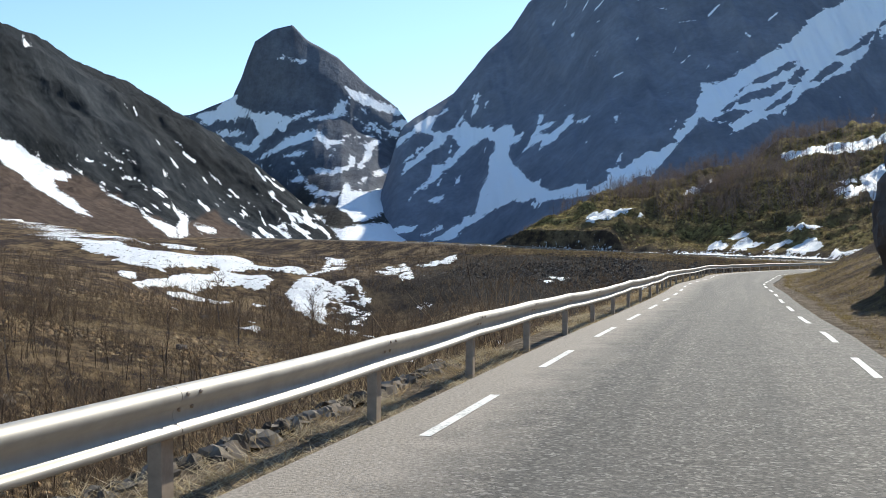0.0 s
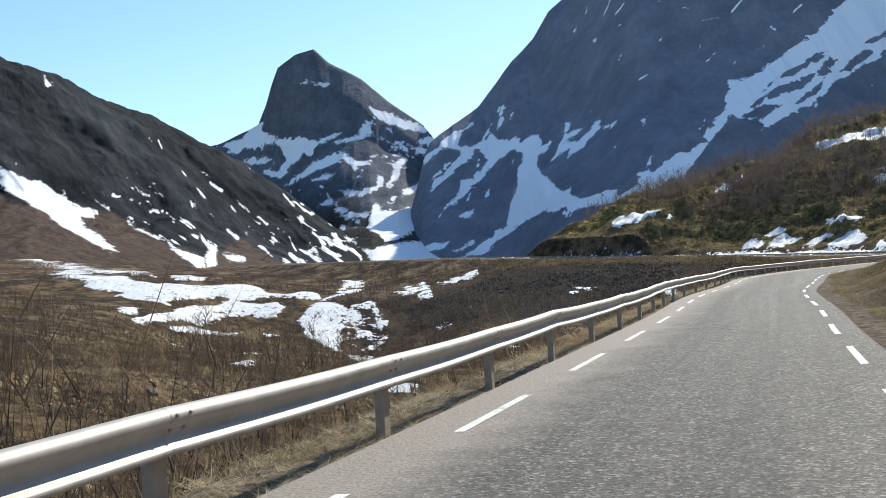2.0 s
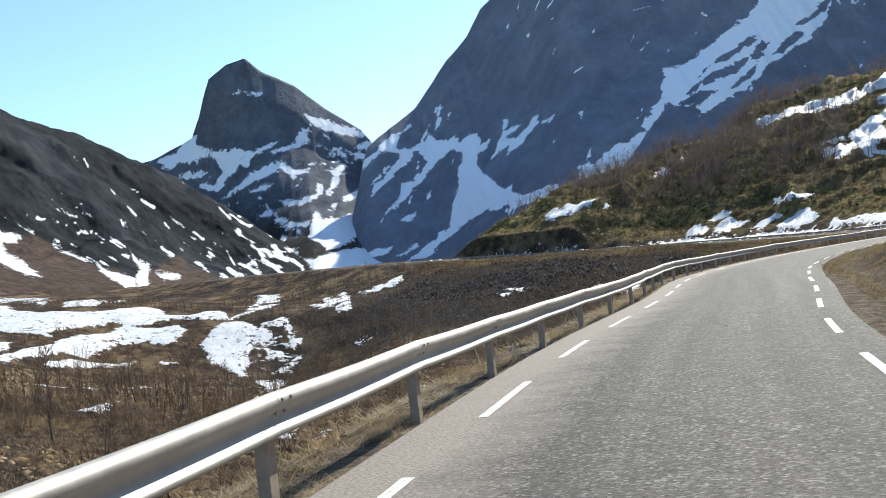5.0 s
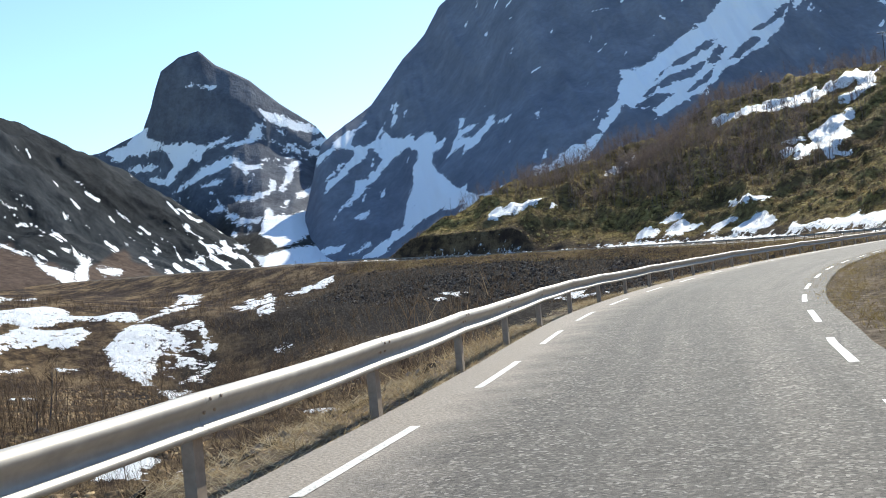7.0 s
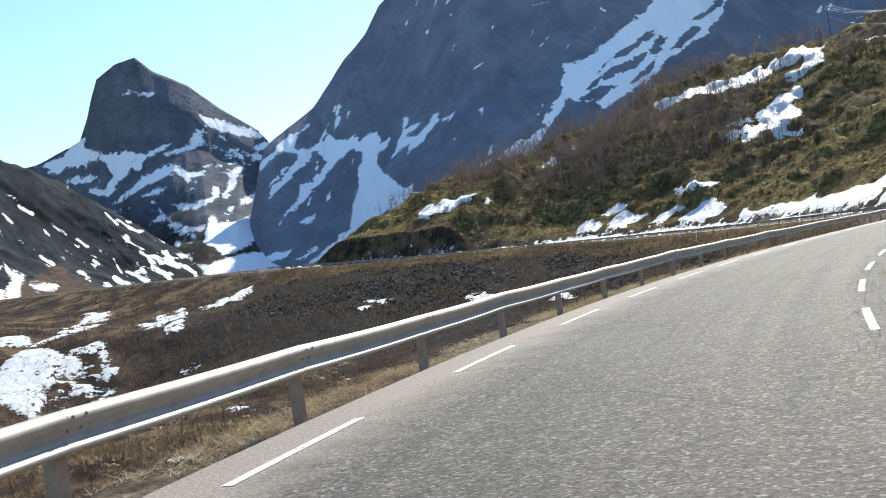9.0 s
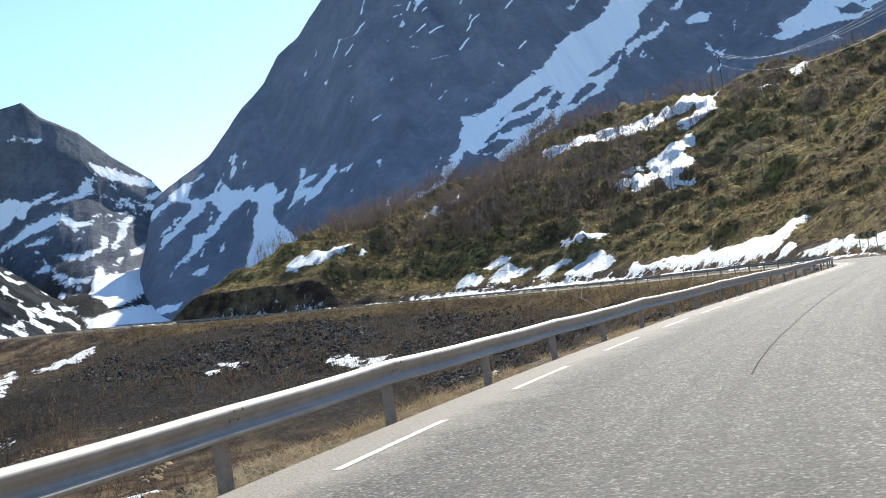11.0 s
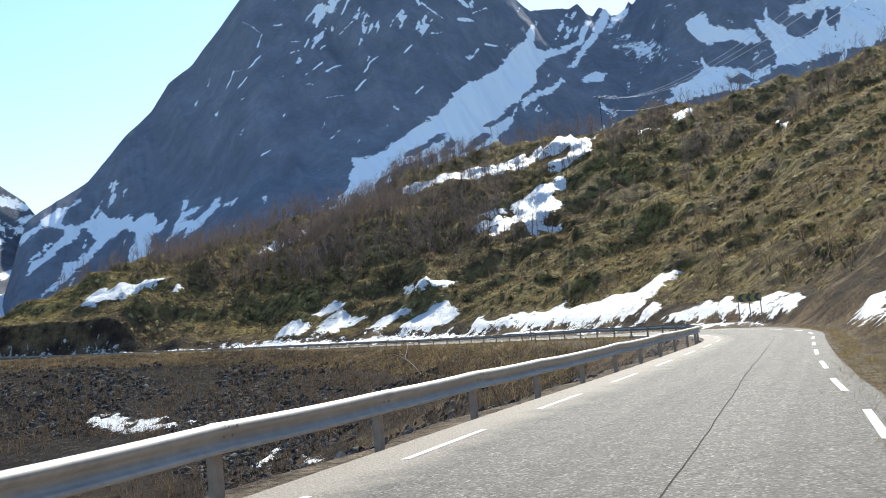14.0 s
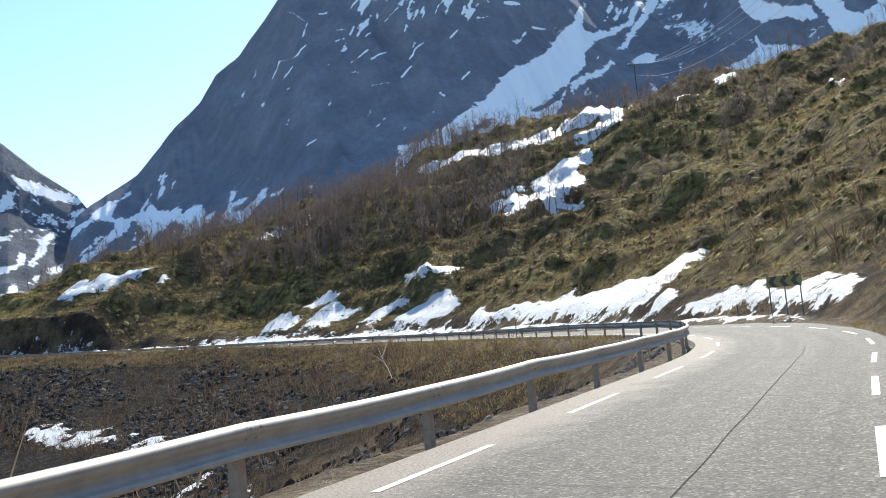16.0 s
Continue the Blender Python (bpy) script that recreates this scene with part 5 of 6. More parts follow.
def blades(base, height, width, lean, rg):
    """Thin blades or twigs: one triangle each, from arrays of feet (n, 3)."""
    n = len(base)
    a, b = rg.uniform(0, 2 * np.pi, n), rg.uniform(0, 2 * np.pi, n)
    side = np.stack([np.cos(a), np.sin(a), np.zeros(n)], 1) * np.reshape(width, (-1, 1)) / 2
    tip = base + np.stack([np.cos(b) * lean, np.sin(b) * lean, np.ones(n)], 1) * np.reshape(height, (-1, 1))
    return np.stack([base - side, base + side, tip], 1)


def settle(x, y, sink=0.0):
    return np.stack([x, y, ground_height(x[None], y[None])[0] - sink], 1)


def bush_tris(x, y, size, rg, stems=12, twigs=10, width=0.035):
    """Bare bushes: stems from one foot, with twigs off their upper halves."""
    foot = np.repeat(settle(x, y, 0.05), stems, 0)
    h = np.repeat(size, stems) * rg.uniform(0.55, 1.0, len(foot))
    st = blades(foot + rg.normal(0, 0.08, foot.shape) * [1, 1, 0], h, width, rg.uniform(0.1, 0.6, len(foot)), rg)
    k = rg.integers(0, len(st), len(x) * twigs)
    t = rg.uniform(0.35, 0.9, len(k))[:, None]
    mid = (st[k, 0] + st[k, 1]) / 2 * (1 - t) + st[k, 2] * t
    tw = blades(mid, h[k] * rg.uniform(0.2, 0.45, len(k)), width * 0.7, rg.uniform(0.3, 1.1, len(k)), rg)
    return np.concatenate([st, tw])


TWIGS = speckled("bare_twigs", [(0.05, 0.038, 0.032), (0.145, 0.105, 0.076), (0.26, 0.187, 0.12), (0.095, 0.068, 0.05), (0.43, 0.32, 0.20)], thin=0.35)
STRAW = speckled("dead_grass", [(0.28, 0.20, 0.10), (0.48, 0.36, 0.20), (0.60, 0.48, 0.29), (0.38, 0.26, 0.14), (0.30, 0.22, 0.12)], thin=0.5)
PALE_STRAW = speckled("flattened_straw", [(0.42, 0.33, 0.20), (0.66, 0.56, 0.38), (0.55, 0.44, 0.27), (0.74, 0.64, 0.46)], thin=0.4)
BARK = speckled("birch_bark", [(0.06, 0.05, 0.045), (0.14, 0.12, 0.11), (0.25, 0.23, 0.21)])
WOOD = speckled("winter_wood", [(0.10, 0.074, 0.066), (0.20, 0.15, 0.13), (0.36, 0.30, 0.265), (0.15, 0.11, 0.096)], thin=0.3)
HEATHER = speckled("moor_grass", [(0.12, 0.08, 0.05), (0.28, 0.20, 0.09), (0.38, 0.30, 0.12), (0.17, 0.12, 0.065), (0.46, 0.36, 0.18)], thin=0.5)
TUSSOCK = speckled("moss_tussock", [(0.06, 0.045, 0.026), (0.29, 0.225, 0.075), (0.15, 0.11, 0.05), (0.42, 0.33, 0.125), (0.10, 0.07, 0.041), (0.20, 0.143, 0.083)])
STONE = speckled("brown_grey_stone", [(0.04, 0.034, 0.03), (0.11, 0.094, 0.08), (0.34, 0.31, 0.275), (0.07, 0.058, 0.05), (0.19, 0.165, 0.14)])
MOORTUFT = speckled("russet_tussock", [(0.10, 0.066, 0.04), (0.32, 0.205, 0.10), (0.18, 0.12, 0.075), (0.46, 0.34, 0.19), (0.14, 0.095, 0.06), (0.37, 0.25, 0.13)])
BANKSTONE = speckled("dark_bank_stone", [(0.022, 0.019, 0.017), (0.06, 0.05, 0.042), (0.19, 0.17, 0.15), (0.04, 0.033, 0.028), (0.10, 0.08, 0.064)])
SLATE = speckled("brown_slate", [(0.10, 0.085, 0.07), (0.25, 0.21, 0.17), (0.16, 0.13, 0.10), (0.32, 0.28, 0.23), (0.07, 0.06, 0.05)])
rg = np.random.default_rng(11)


def valley_spots(n, x0, x1, y0, y1, clump=0.0, seed=3):
    x, y = rg.uniform(x0, x1, n), rg.uniform(y0, y1, n)
    s, d, z = nearest(x[None], y[None])
    keep = (d[0] < -1.6) & (fbm(x, y, 14, 3, seed) > clump)
    m = ground_masks(x[None], y[None], s, d, z)[0][0]
    keep &= m < 0.35
    return x[keep], y[keep]


# thickets on the valley floor, thinning with distance
vx, vy = valley_spots(10500, -62, 20, 18, 190, -0.1)
tagged(new("valley_thicket", tri_mesh("valley_thicket", bush_tris(vx, vy, rg.uniform(0.7, 2.6, len(vx)) * (0.75 + 0.5 * (fbm(vx, vy, 18, 2, 91) > 0)), rg, 11, 12, 0.03), TWIGS)), "leafless brown birch scrub covering the valley floor", "shrubs", kind="stuff")
vx, vy = valley_spots(9000, -130, 90, 150, 350, -0.12, 8)
tagged(new("far_thicket", tri_mesh("far_thicket", bush_tris(vx, vy, rg.uniform(1.0, 2.6, len(vx)), rg, 10, 12, 0.045), TWIGS)), "leafless scrub on the far valley floor and bank", "shrubs", kind="stuff")


def along(n, s0, s1, d0, d1, power=1.0):
    """Places beside the road."""
    s = rg.uniform(s0, s1, n)
    d = d0 + (d1 - d0) * rg.uniform(0, 1, n) ** power
    x, y, z = on_road(s, d)
    return x, y


# dead grass on the verge and the upper bank
ax, ay = along(19000, 26, 172, -0.1, -6.0, 1.7)
keep = (fbm(ax, ay, 2.5, 3, 77) > -0.1) & (rg.uniform(0, 1, len(ax)) < np.where(ay < 14, 0.4, 1.0))
ax, ay = ax[keep], ay[keep]
foot = np.repeat(settle(ax, ay, 0.02), 7, 0) + rg.normal(0, 0.07, (len(ax) * 7, 3)) * [1, 1, 0]
tagged(new("verge_grass", tri_mesh("verge_grass", blades(foot, rg.uniform(0.04, 0.19, len(foot)), 0.010, rg.uniform(0.5, 2.6, len(foot)), rg), STRAW)), "pale dead grass on the road verge below the guardrail", "grass", kind="stuff")
ax, ay = along(11000, 26, 235, 5.9, 11.0, 1.2)
foot = np.repeat(settle(ax, ay, 0.02), 6, 0) + rg.normal(0, 0.08, (len(ax) * 6, 3)) * [1, 1, 0]
tagged(new("bank_grass", tri_mesh("bank_grass", blades(foot, rg.uniform(0.05, 0.18, len(foot)), 0.016, rg.uniform(0.3, 2.0, len(foot)), rg), HEATHER)), "dry grass on the inner bank of the road", "grass", kind="stuff")
ax, ay = along(2600, 60, 240, -2.6, -14)
keep = fbm(ax, ay, 7, 3, 79) > -0.1
ax, ay = ax[keep], ay[keep]
tagged(new("bank_scrub", tri_mesh("bank_scrub", bush_tris(ax, ay, rg.uniform(0.3, 1.1, len(ax)), rg, 10, 9, 0.012), TWIGS)), "low bare scrub on the bank below the rail", "shrubs", kind="stuff")
ax, ay = along(9000, 26, 150, 0.22, -1.6, 1.3)
keep = fbm(ax, ay, 1.8, 3, 78) > -0.05
ax, ay = ax[keep], ay[keep]
foot = np.repeat(settle(ax, ay, 0.0), 9, 0) + rg.normal(0, 0.06, (len(ax) * 9, 3)) * [1, 1, 0]
tagged(new("straw_mats", tri_mesh("straw_mats", blades(foot, rg.uniform(0.03, 0.09, len(foot)), 0.012, rg.uniform(1.2, 4.0, len(foot)), rg), PALE_STRAW)), "flattened pale straw along the edge of the asphalt", "grass", kind="stuff")
# grass of the valley floor
vx, vy = valley_spots(24000, -62, 20, 15, 200, -0.35, 9)
foot = np.repeat(settle(vx, vy, 0.02), 7, 0) + rg.normal(0, 0.25, (len(vx) * 7, 3)) * [1, 1, 0]
tagged(new("valley_grass", tri_mesh("valley_grass", blades(foot, rg.uniform(0.2, 0.6, len(foot)), 0.035, rg.uniform(0.4, 1.6, len(foot)), rg), STRAW)), "straw-coloured dead grass of the valley floor", "grass", kind="stuff")


def domes(x, y, r, h, rg, sink=0.1, jag=0.3):
    """Low lumps: two uneven rings and a top, as one triangle list per lump."""
    n, k = len(x), 7
    c = settle(x, y, sink)
    a = np.linspace(0, 2 * np.pi, k, endpoint=False)[None] + rg.uniform(0, 6, n)[:, None]
    def ring(f, z):
        q = r[:, None] * f * (1 + jag * rg.uniform(-1, 1, (n, k)))
        zz = h[:, None] * z * (1 + jag * rg.uniform(-1, 1, (n, k)))
        gx, gy = c[:, 0:1] + q * np.cos(a), c[:, 1:2] + q * np.sin(a)
        return np.stack([gx, gy, ground_height(gx, gy) - sink + zz], -1)
    low, mid = ring(1.0, 0.0), ring(0.66, 0.75)
    top = c + np.stack([np.zeros(n), np.zeros(n), h * 1.1], 1)
    verts = np.concatenate([low, mid, top[:, None]], 1)
    faces = []
    for i in range(k):
        j = (i + 1) % k
        faces += [(i, j, k + j), (i, k + j, k + i), (k + i, k + j, 2 * k)]
    f = np.array(faces)
    allf = (f[None] + (np.arange(n) * (2 * k + 1))[:, None, None]).reshape(-1, 3)
    return verts.reshape(-1, 3), allf


def lumps(name, x, y, r, h, material, label, category, sink=0.1, jag=0.3, smooth=True):
    v, f = domes(x, y, r, h, rg, sink, jag)
    ob = new(name, mesh_of(name, v.tolist(), f.tolist(), material, smooth))
    return tagged(ob, label, category, kind="stuff")


def hill_spots(n, x0, x1, y0, y1, lo, hi, level=-0.2, seed=15):
    x, y = rg.uniform(x0, x1, n), rg.uniform(y0, y1, n)
    s, d, z = nearest(x[None], y[None])
    u = d[0] - wide(s[0])
    keep = (u > lo) & (u < hi) & (fbm(x, y, 20, 3, seed) > level) & (ground_masks(x[None], y[None], s, d, z)[0][0] < 0.42)
    return x[keep], y[keep]


hx, hy = hill_spots(30000, 15, 210, 185, 375, 4, 135, -0.45)
lumps("heath_tussocks", hx, hy, rg.uniform(0.15, 0.55, len(hx)), rg.uniform(0.06, 0.24, len(hx)), TUSSOCK, "mossy green-brown tussocks on the hillside", "tussocks", 0.06, 0.5, True)
foot = np.repeat(settle(hx, hy, 0.0), 16, 0) + rg.normal(0, 0.6, (len(hx) * 16, 3)) * [1, 1, 0]
tagged(new("hill_grass", tri_mesh("hill_grass", blades(foot, rg.uniform(0.15, 0.55, len(foot)), 0.06, rg.uniform(0.5, 2.0, len(foot)), rg), HEATHER)), "dry moor grass between the tussocks", "grass", kind="stuff")

bx_, by_ = along(8000, key_arc(18.6), key_arc(27.5), -0.4, -9, 1.1)
foot = np.repeat(settle(bx_, by_, 0.02), 6, 0) + rg.normal(0, 0.22, (len(bx_) * 6, 3)) * [1, 1, 0]
tagged(new("bank_heath", tri_mesh("bank_heath", blades(foot, rg.uniform(0.12, 0.4, len(foot)), 0.05, rg.uniform(0.3, 1.4, len(foot)), rg), HEATHER)), "russet dead grass on the bank of the far road", "grass", kind="stuff")
bx_, by_ = along(4200, key_arc(18.6), key_arc(27.5), -2.5, -38)
tagged(new("embankment_scrub", tri_mesh("embankment_scrub", bush_tris(bx_, by_, rg.uniform(0.35, 1.3, len(bx_)), rg, 9, 10, 0.035), TWIGS)), "tangled bare scrub on the embankment", "shrubs", kind="stuff")
vx, vy = valley_spots(17000, -66, 24, 34, 260, 0.0, 10)
lumps("valley_tussocks", vx, vy, rg.uniform(0.15, 0.6, len(vx)), rg.uniform(0.1, 0.42, len(vx)), MOORTUFT, "russet and tan grass tussocks of the valley floor", "tussocks", 0.08, 0.4, True)


# dark blocks of the bank below the far road, and rubble under the near rail
tx_, ty_ = along(15000, key_arc(18.2), key_arc(27), -7.0, -36, 0.9)
keep = fbm(tx_, ty_, 9, 3, 83) > -0.1
tx_, ty_ = tx_[keep], ty_[keep]
lumps("bank_rubble", tx_, ty_, rg.uniform(0.10, 0.30, len(tx_)) * rg.uniform(0.8, 2.2, len(tx_)), rg.uniform(0.06, 0.4, len(tx_)), BANKSTONE, "dark blocky rubble on the road embankment", "stones", 0.1, 0.45, False)
tx_, ty_ = along(17000, 90, 238, -1.0, -12, 1.5)
keep = fbm(tx_, ty_, 6, 3, 87) > -0.2
tx_, ty_ = tx_[keep], ty_[keep]
lumps("verge_rubble", tx_, ty_, rg.uniform(0.03, 0.15, len(tx_)), rg.uniform(0.03, 0.13, len(tx_)), STONE, "broken stones below the guardrail", "stones", 0.06, 0.45, False)
tx_, ty_ = along(2400, 30, 48, -0.7, -2.6)
lumps("slate_rubble", tx_, ty_, rg.uniform(0.04, 0.19, len(tx_)), rg.uniform(0.03, 0.13, len(tx_)), SLATE, "flat grey stones in the ditch below the rail", "stones", 0.04, 0.45, False)


# ---- birches ----
def birch_tris(x, y, size, rg, thick=0.016, limbs=9, twigs=26):
    """Leafless birches: a trunk of two tapering lengths, limbs and twigs."""
    n = len(x)
    foot = settle(x, y, 0.15)
    out = []
    bend = rg.normal(0, 0.06, (n, 2))
    mid = foot + np.concatenate([bend * size[:, None], (size * 0.5)[:, None]], 1)
    top = mid + np.concatenate([rg.normal(0, 0.07, (n, 2)) * size[:, None], (size * 0.5)[:, None]], 1)
    r = size * thick
    ang = np.arange(3) * 2 * np.pi / 3
    def ring(c, q):
        return c[:, None] + np.stack([np.cos(ang), np.sin(ang), 0 * ang], 1)[None] * q[:, None, None]
    a, b = ring(foot, r), ring(mid, r * 0.6)
    for i in range(3):
        j = (i + 1) % 3
        out += [np.stack([a[:, i], a[:, j], b[:, j]], 1), np.stack([a[:, i], b[:, j], b[:, i]], 1), np.stack([b[:, i], b[:, j], top], 1)]
    k = np.repeat(np.arange(n), limbs)
    t = rg.uniform(0.25, 0.92, len(k))[:, None]
    at = np.where(t < 0.5, foot[k] + (mid[k] - foot[k]) * t * 2, mid[k] + (top[k] - mid[k]) * (t - 0.5) * 2)
    ln = size[k] * rg.uniform(0.12, 0.28, len(k)) * (1.15 - t[:, 0] * 0.6)
    lb = blades(at, ln, r[k] * 1.0, rg.uniform(0.5, 1.3, len(k)), rg)
    out.append(lb)
    q = rg.integers(0, len(lb), n * twigs)
    u = rg.uniform(0.3, 1.0, len(q))[:, None]
    out.append(blades((lb[q, 0] + lb[q, 1]) / 2 * (1 - u) + lb[q, 2] * u, ln[q] * rg.uniform(0.3, 0.6, len(q)), r[k][q] * 0.7, rg.uniform(0.4, 1.2, len(q)), rg))
    return np.concatenate(out)


wx, wy = hill_spots(3200, 20, 205, 270, 420, 22, 150, -0.06, 19)
qx, qy = hill_spots(1500, 60, 140, 318, 400, 26, 150, -0.5, 19)
wx, wy = np.r_[wx, qx], np.r_[wy, qy]
wz = rg.uniform(3.0, 6.5, len(wx))
kx, ky = hill_spots(800, 85, 165, 285, 352, 14, 80, -0.1, 33)
wx, wy, wz = np.r_[wx, kx], np.r_[wy, ky], np.r_[wz, rg.uniform(4.0, 7.5, len(kx))]
tagged(new("birch_wood", tri_mesh("birch_wood", birch_tris(wx, wy, wz, rg, 0.011, 16, 70), WOOD)), "leafless mountain birches along the crest of the hillside", "trees", kind="stuff")
wx, wy = hill_spots(4800, 20, 210, 185, 360, 6, 115, -0.05, 23)
tagged(new("hill_scrub", tri_mesh("hill_scrub", bush_tris(wx, wy, rg.uniform(1.0, 2.4, len(wx)), rg, 9, 8, 0.06), TWIGS)), "bare scrub on the hillside", "shrubs", kind="stuff")

wx, wy = valley_spots(2500, -64, 14, 50, 260, 0.02, 12)
keep = nearest(wx[None], wy[None])[1][0] < -15
wx, wy = wx[keep], wy[keep]
tagged(new("young_birches", tri_mesh("young_birches", birch_tris(wx, wy, rg.uniform(2.8, 6.4, len(wx)), rg, 0.009, 14, 60), TWIGS)), "young leafless birches standing in the valley scrub", "trees", kind="stuff")


def birch(x, y, size, seed):
    """One leafless birch as a thing: trunk and crown."""
    q = np.random.default_rng(seed)
    tri = birch_tris(np.array([x]), np.array([y]), np.array([size]), q, 0.014, 26, 150)
    z = float(ground_height(np.array([[x]]), np.array([[y]]))[0, 0])
    ob = tagged(new("birch_tree"), "slender leafless birch with dark bare twigs in the scrub", "tree", "valley birches")
    ob.location = (x, y, z)
    tri = tri - np.array([x, y, z])
    part("trunk", tri_mesh("trunk", tri[:9], BARK), ob)
    part("crown", tri_mesh("crown", tri[9:], TWIGS), ob)


for n, (x, y, h) in enumerate([(-36.5, 171, 8.5), (-30, 184, 8), (-23.6, 186, 9), (-22.4, 178, 7), (-21, 199, 7), (-26, 258, 8), (-34.5, 223, 8), (-29.5, 151, 7.5), (-42, 179, 7), (-32, 120, 6.5), (-18, 132, 6.5), (-24, 104, 6), (-40, 96, 6)]):
    birch(x, y, h, 100 + n)


# ---- boulders and outcrops ----
ROCK = plain("lichened_rock", (0.125, 0.10, 0.078), 0.9, size=0.5, vary=0.45, relief=0.06)
DARK_ROCK = plain("dark_wet_rock", (0.083, 0.058, 0.042), 0.85, size=0.8, vary=0.5, relief=0.12)


def rock_mesh(name, size, seed, detail=3, rough=0.22, material=ROCK):
    bm = bmesh.new()
    bmesh.ops.create_icosphere(bm, subdivisions=detail, radius=1.0)
    off = Vector((seed * 3.7, seed * 1.3, seed * 2.1))
    cut = random.Random(seed)
    planes = [(Vector([cut.gauss(0, 1) for _ in range(3)]).normalized(), cut.uniform(0.66, 0.95)) for _ in range(15)]
    for v in bm.verts:
        p = v.co.copy()
        p = p * min([1.0] + [d / max(0.05, n.dot(p)) for n, d in planes])
        k = 1 + rough * 1.1 * noise.noise(p * 1.1 + off) + rough * noise.noise(p * 2.7 + off) + rough * 0.5 * noise.noise(p * 6 + off)
        q = p * k
        q = Vector([round(c * 3.2) / 3.2 * 0.07 + c * 0.93 for c in q])
        v.co = Vector((q.x * size[0], q.y * size[1], q.z * size[2]))
    me = bpy.data.meshes.new(name)
    bm.to_mesh(me)
    bm.free()
    me.materials.append(material)
    return me


def boulder(x, y, size, seed, name="boulder", label="grey weathered boulder lying in dead grass", group="boulders", material=ROCK, detail=3, sink=0.3, rough=0.22):
    z = float(ground_height(np.array([[x]]), np.array([[y]]))[0, 0])
    ob = tagged(new(name, rock_mesh(name, size, seed, detail, rough, material)), label, "rock", group)
    ob.matrix_basis = pose(x, y, z + size[2] * (0.5 - sink), 0, 0, seed * 57 % 360)
    return ob


brg = random.Random(8)
for n in range(16):
    s_, d_ = brg.uniform(34, 232), -brg.uniform(2.2, 6.0)
    x, y, z = on_road(s_, d_)
    k = brg.uniform(0.18, 0.45)
    boulder(float(x), float(y), (k * 1.4, k, k * 0.7), n + 1)
for n in range(9):
    x, y = brg.uniform(-45, 0), brg.uniform(60, 230)
    k = brg.uniform(0.5, 1.3)
    boulder(x, y, (k * 1.3, k, k * 0.8), n + 50)
OUT = "dark rock outcrop beside the road with snow at its foot"
boulder(17.5, 33.1, (3.1, 3.6, 4.2), 91, "rock_outcrop", OUT, "roadside outcrops", DARK_ROCK, 5, 0.25, 0.26)
boulder(20.6, 43.0, (2.1, 2.8, 2.1), 92, "rock_outcrop", OUT, "roadside outcrops", DARK_ROCK, 5, 0.2, 0.3)
boulder(90.8, 162.6, (2.6, 3.0, 3.0), 93, "rock_outcrop", OUT, "roadside outcrops", DARK_ROCK, 5, 0.2, 0.3)


# ---- chevron sign and marker posts in the bend ----
YELLOW = plain("sign_yellow", (0.33, 0.27, 0.09), 0.8, size=0.4, vary=0.1)
BLACK = plain("sign_black", (0.07, 0.065, 0.055), 0.5, size=0.4, vary=0.2)
GREY_POLE = plain("grey_steel_pole", (0.14, 0.14, 0.14), 0.5, 0.5, size=0.2)


def box(name, size, material, bevel=0.004):
    bm = bmesh.new()
    bmesh.ops.create_cube(bm, size=1.0)
    bmesh.ops.scale(bm, vec=size, verts=bm.verts)
    bmesh.ops.bevel(bm, geom=bm.edges[:], offset=bevel, segments=1, affect="EDGES")
    me = bpy.data.meshes.new(name)
    bm.to_mesh(me)
    bm.free()
    me.materials.append(material)
    return me


def tube(name, radius, length, material, sides=10):
    bm = bmesh.new()
    bmesh.ops.create_cone(bm, cap_ends=True, segments=sides, radius1=radius, radius2=radius, depth=length)
    bmesh.ops.translate(bm, vec=(0, 0, length / 2), verts=bm.verts)
    me = bpy.data.meshes.new(name)
    bm.to_mesh(me)
    bm.free()
    me.materials.append(material)
    return me


sign = tagged(new("chevron_sign"), "yellow and black chevron board on steel posts at the bend", "road sign")
sign.matrix_basis = pose(96.2, 191.6, -0.1, 0, 0, -34)
for x in (-0.8, 0.0, 0.8):
    p = part("post", tube("post", 0.035, 2.6, GREY_POLE), sign)
    p.location = (x, 0, 0)
board = part("board", box("board", (1.8, 0.03, 0.58), YELLOW), sign)
board.location = (0, -0.05, 2.25)
for n in range(3):
    x0 = -0.82 + n * 0.58
    verts, faces = [], []
    for y in (-0.022, -0.017):
        for px, pz in ((0.0, 0.0), (0.22, 0.29), (0.48, 0.29), (0.26, 0.0), (0.48, -0.29), (0.22, -0.29)):
            verts.append((x0 + px, y, pz))
    faces = [(0, 1, 2, 3), (0, 3, 4, 5), (6, 9, 8, 7), (6, 11, 10, 9)]
    faces += [(k, (k + 1) % 6, 6 + (k + 1) % 6, 6 + k) for k in range(6)]
    part("chevron", mesh_of("chevron", verts, faces, BLACK), board)


def marker_post(x, y, z, height):
    ob = tagged(new("marker_post"), "thin grey snow marker pole at the road edge", "marker post", "snow marker poles")
    ob.location = (x, y, z)
    part("pole", tube("pole", 0.03, height, GREY_POLE), ob)
    cap = part("band", tube("band", 0.034, 0.12, BLACK), ob, "dark reflective band")
    cap.location = (0, 0, height - 0.25)


for s_, d_, h in ((key_arc(18.9), 7.6, 1.3), (key_arc(20.3), -0.5, 1.9), (key_arc(22), 6.0, 1.6)):
    x, y, z = on_road(s_, d_)
    marker_post(float(x), float(y), float(z) - 0.15, h)


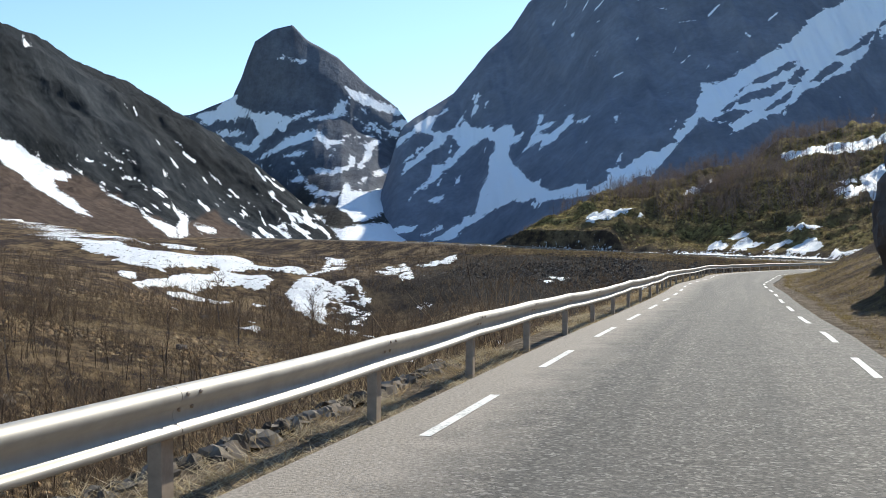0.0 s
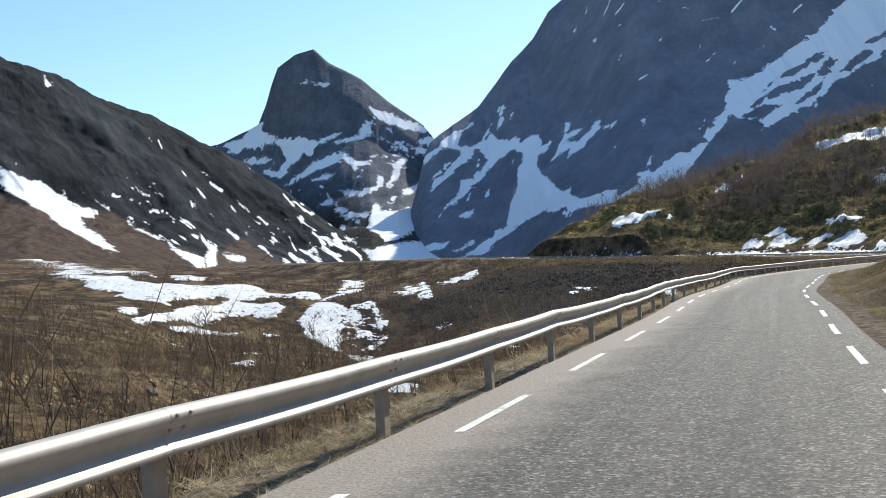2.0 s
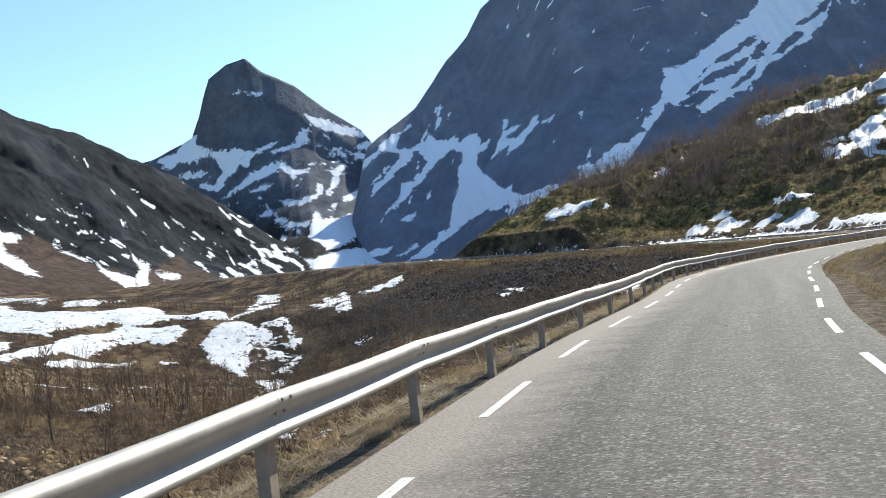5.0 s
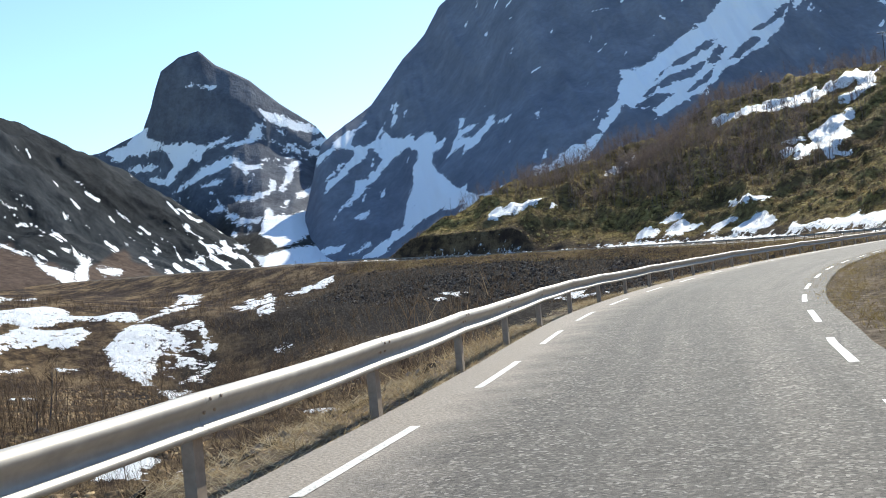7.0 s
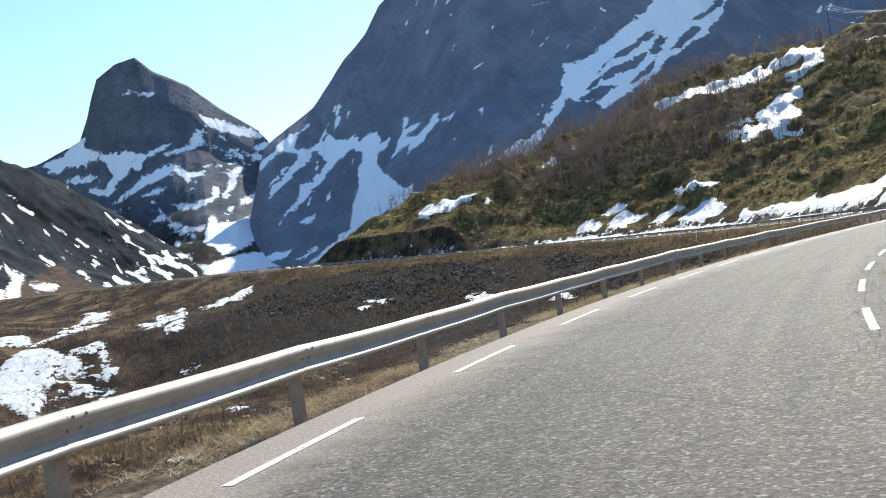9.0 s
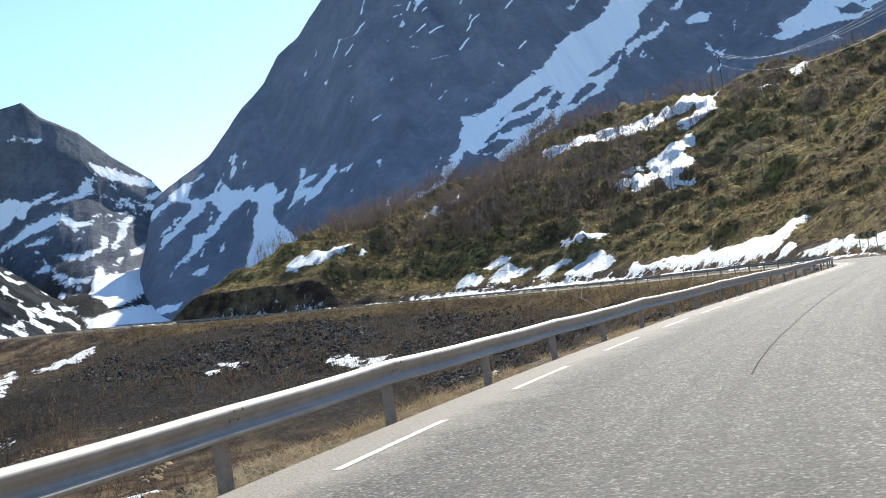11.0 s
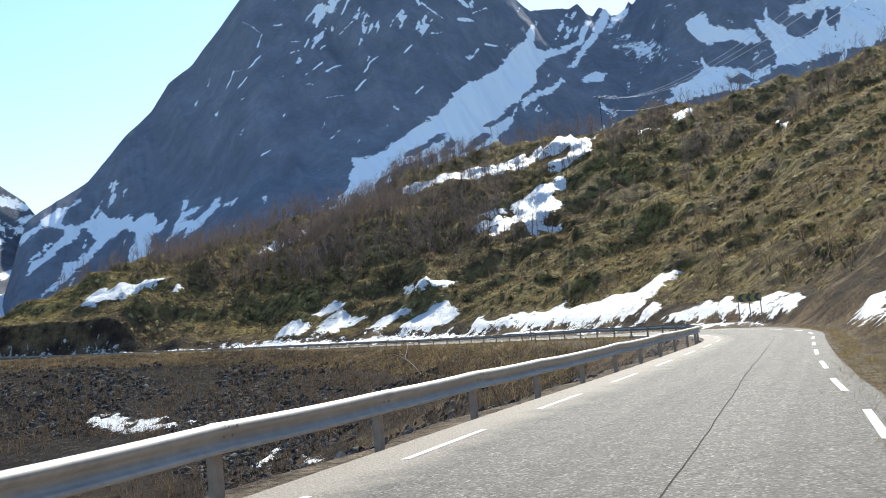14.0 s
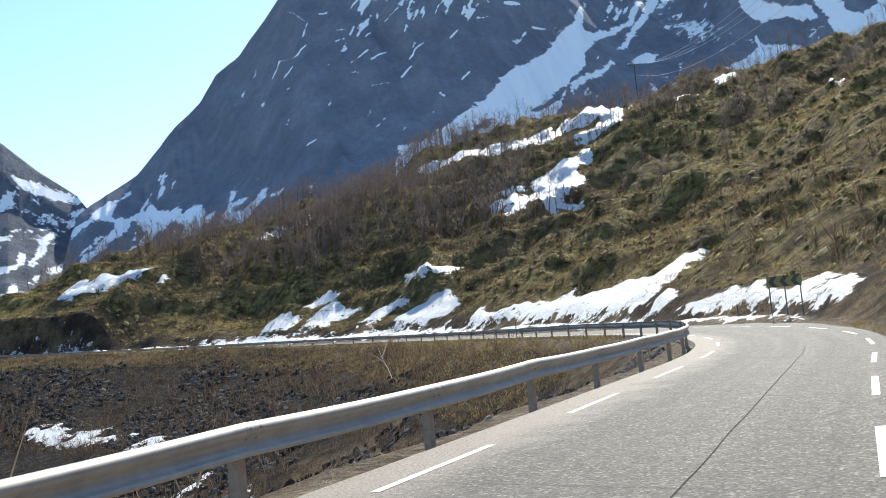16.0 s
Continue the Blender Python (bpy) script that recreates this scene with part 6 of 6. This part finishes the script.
# ---- power line over the hill ----
CABLE = plain("aluminium_cable", (0.6, 0.6, 0.6), 0.35, 0.8, size=1.0)


def cable(x, y, z, rise, bow, length):
    """A cable hung from a place on the pole down along the hillside to the next mast."""
    c = bpy.data.curves.new("cable", "CURVE")
    c.dimensions, c.bevel_depth, c.bevel_resolution = "3D", 0.026, 0
    sp = c.splines.new("POLY")
    sp.points.add(40)
    for i in range(41):
        q = -length * i / 40
        sp.points[i].co = (x + q * LINE[0], y + q * LINE[1], z + rise * q + bow * q * q, 1)
    c.materials.append(CABLE)
    return c


LINE = (math.sin(math.radians(20)), math.cos(math.radians(20)))
TAR = plain("tarred_pole_wood", (0.07, 0.05, 0.038), 0.85, size=0.4, vary=0.35, relief=0.004)
PX, PY = 172.0, 359.0
PZ = float(ground_height(np.array([[PX]]), np.array([[PY]]))[0, 0])
pole = tagged(new("power_pole"), "tarred wooden power pole with a crossarm on the hill crest", "power pole")
pole.matrix_basis = pose(PX, PY, PZ - 0.5, 0, 0, -20)
part("pole", tube("pole", 0.1, 9.6, TAR, 12), pole)
arm = part("crossarm", box("crossarm", (3.0, 0.14, 0.16), TAR, 0.01), pole)
arm.location = (0, -0.2, 9.2)
for k in (-1.35, 0.0, 1.35):
    p = part("insulator", tube("insulator", 0.07, 0.3, CABLE, 8), pole)
    p.location = (k, -0.2, 9.28)
    tagged(new("power_cable", cable(PX + k * LINE[1], PY - k * LINE[0], PZ + 9.2, 0.2615, 0.000542, 262)), "sunlit aluminium power cable spanning the hillside", "cable", "power cables")
tagged(new("power_cable", cable(PX, PY, PZ + 6.4, 0.262, 0.00055, 262)), "thin lower power cable spanning the hillside", "cable", "power cables")
MX, MY = PX - 262 * LINE[0], PY - 262 * LINE[1]
MZ = float(ground_height(np.array([[MX]]), np.array([[MY]]))[0, 0])
TOP = PZ + 9.2 - 0.2615 * 262 + 0.000542 * 262 ** 2
mast = tagged(new("power_pole"), "tall tarred wooden power pole with a crossarm", "power pole")
mast.matrix_basis = pose(MX, MY, MZ - 0.5, 0, 0, -20)
part("pole", tube("pole", 0.16, TOP - MZ + 0.5, TAR, 12), mast)
arm = part("crossarm", box("crossarm", (3.0, 0.14, 0.16), TAR, 0.01), mast)
arm.location = (0, 0, TOP - MZ + 0.5)


# ---- a fallen birch branch on the far bank ----
def branch(points, thick, material):
    c = bpy.data.curves.new("fallen_branch", "CURVE")
    c.dimensions, c.bevel_depth, c.bevel_resolution = "3D", thick, 2
    sp = c.splines.new("POLY")
    sp.points.add(len(points) - 1)
    for i, p in enumerate(points):
        sp.points[i].co = (*p, 1)
        sp.points[i].radius = 1.0 - 0.75 * i / (len(points) - 1)
    c.materials.append(material)
    return c


PALE_WOOD = plain("weathered_pale_wood", (0.28, 0.24, 0.20), 0.8, size=0.3, vary=0.2)
logs = tagged(new("fallen_branch"), "bleached bare birch branch lying on the bank", "branch")
for way in ([(83.4, 236.5, 0.35), (84.0, 241, 0.7), (84.3, 244, 0.8), (85.0, 249, 1.0), (85.6, 254, 1.7)], [(84.3, 244, 0.8), (84.0, 246.5, 1.5), (83.4, 248, 2.0)], [(84.9, 248, 1.0), (85.9, 250, 1.7), (86.4, 252, 2.1)]):
    pts = [(x, y, float(ground_height(np.array([[x]]), np.array([[y]]))[0, 0]) + h) for x, y, h in way]
    part("limb", branch(pts, 0.05, PALE_WOOD), logs)
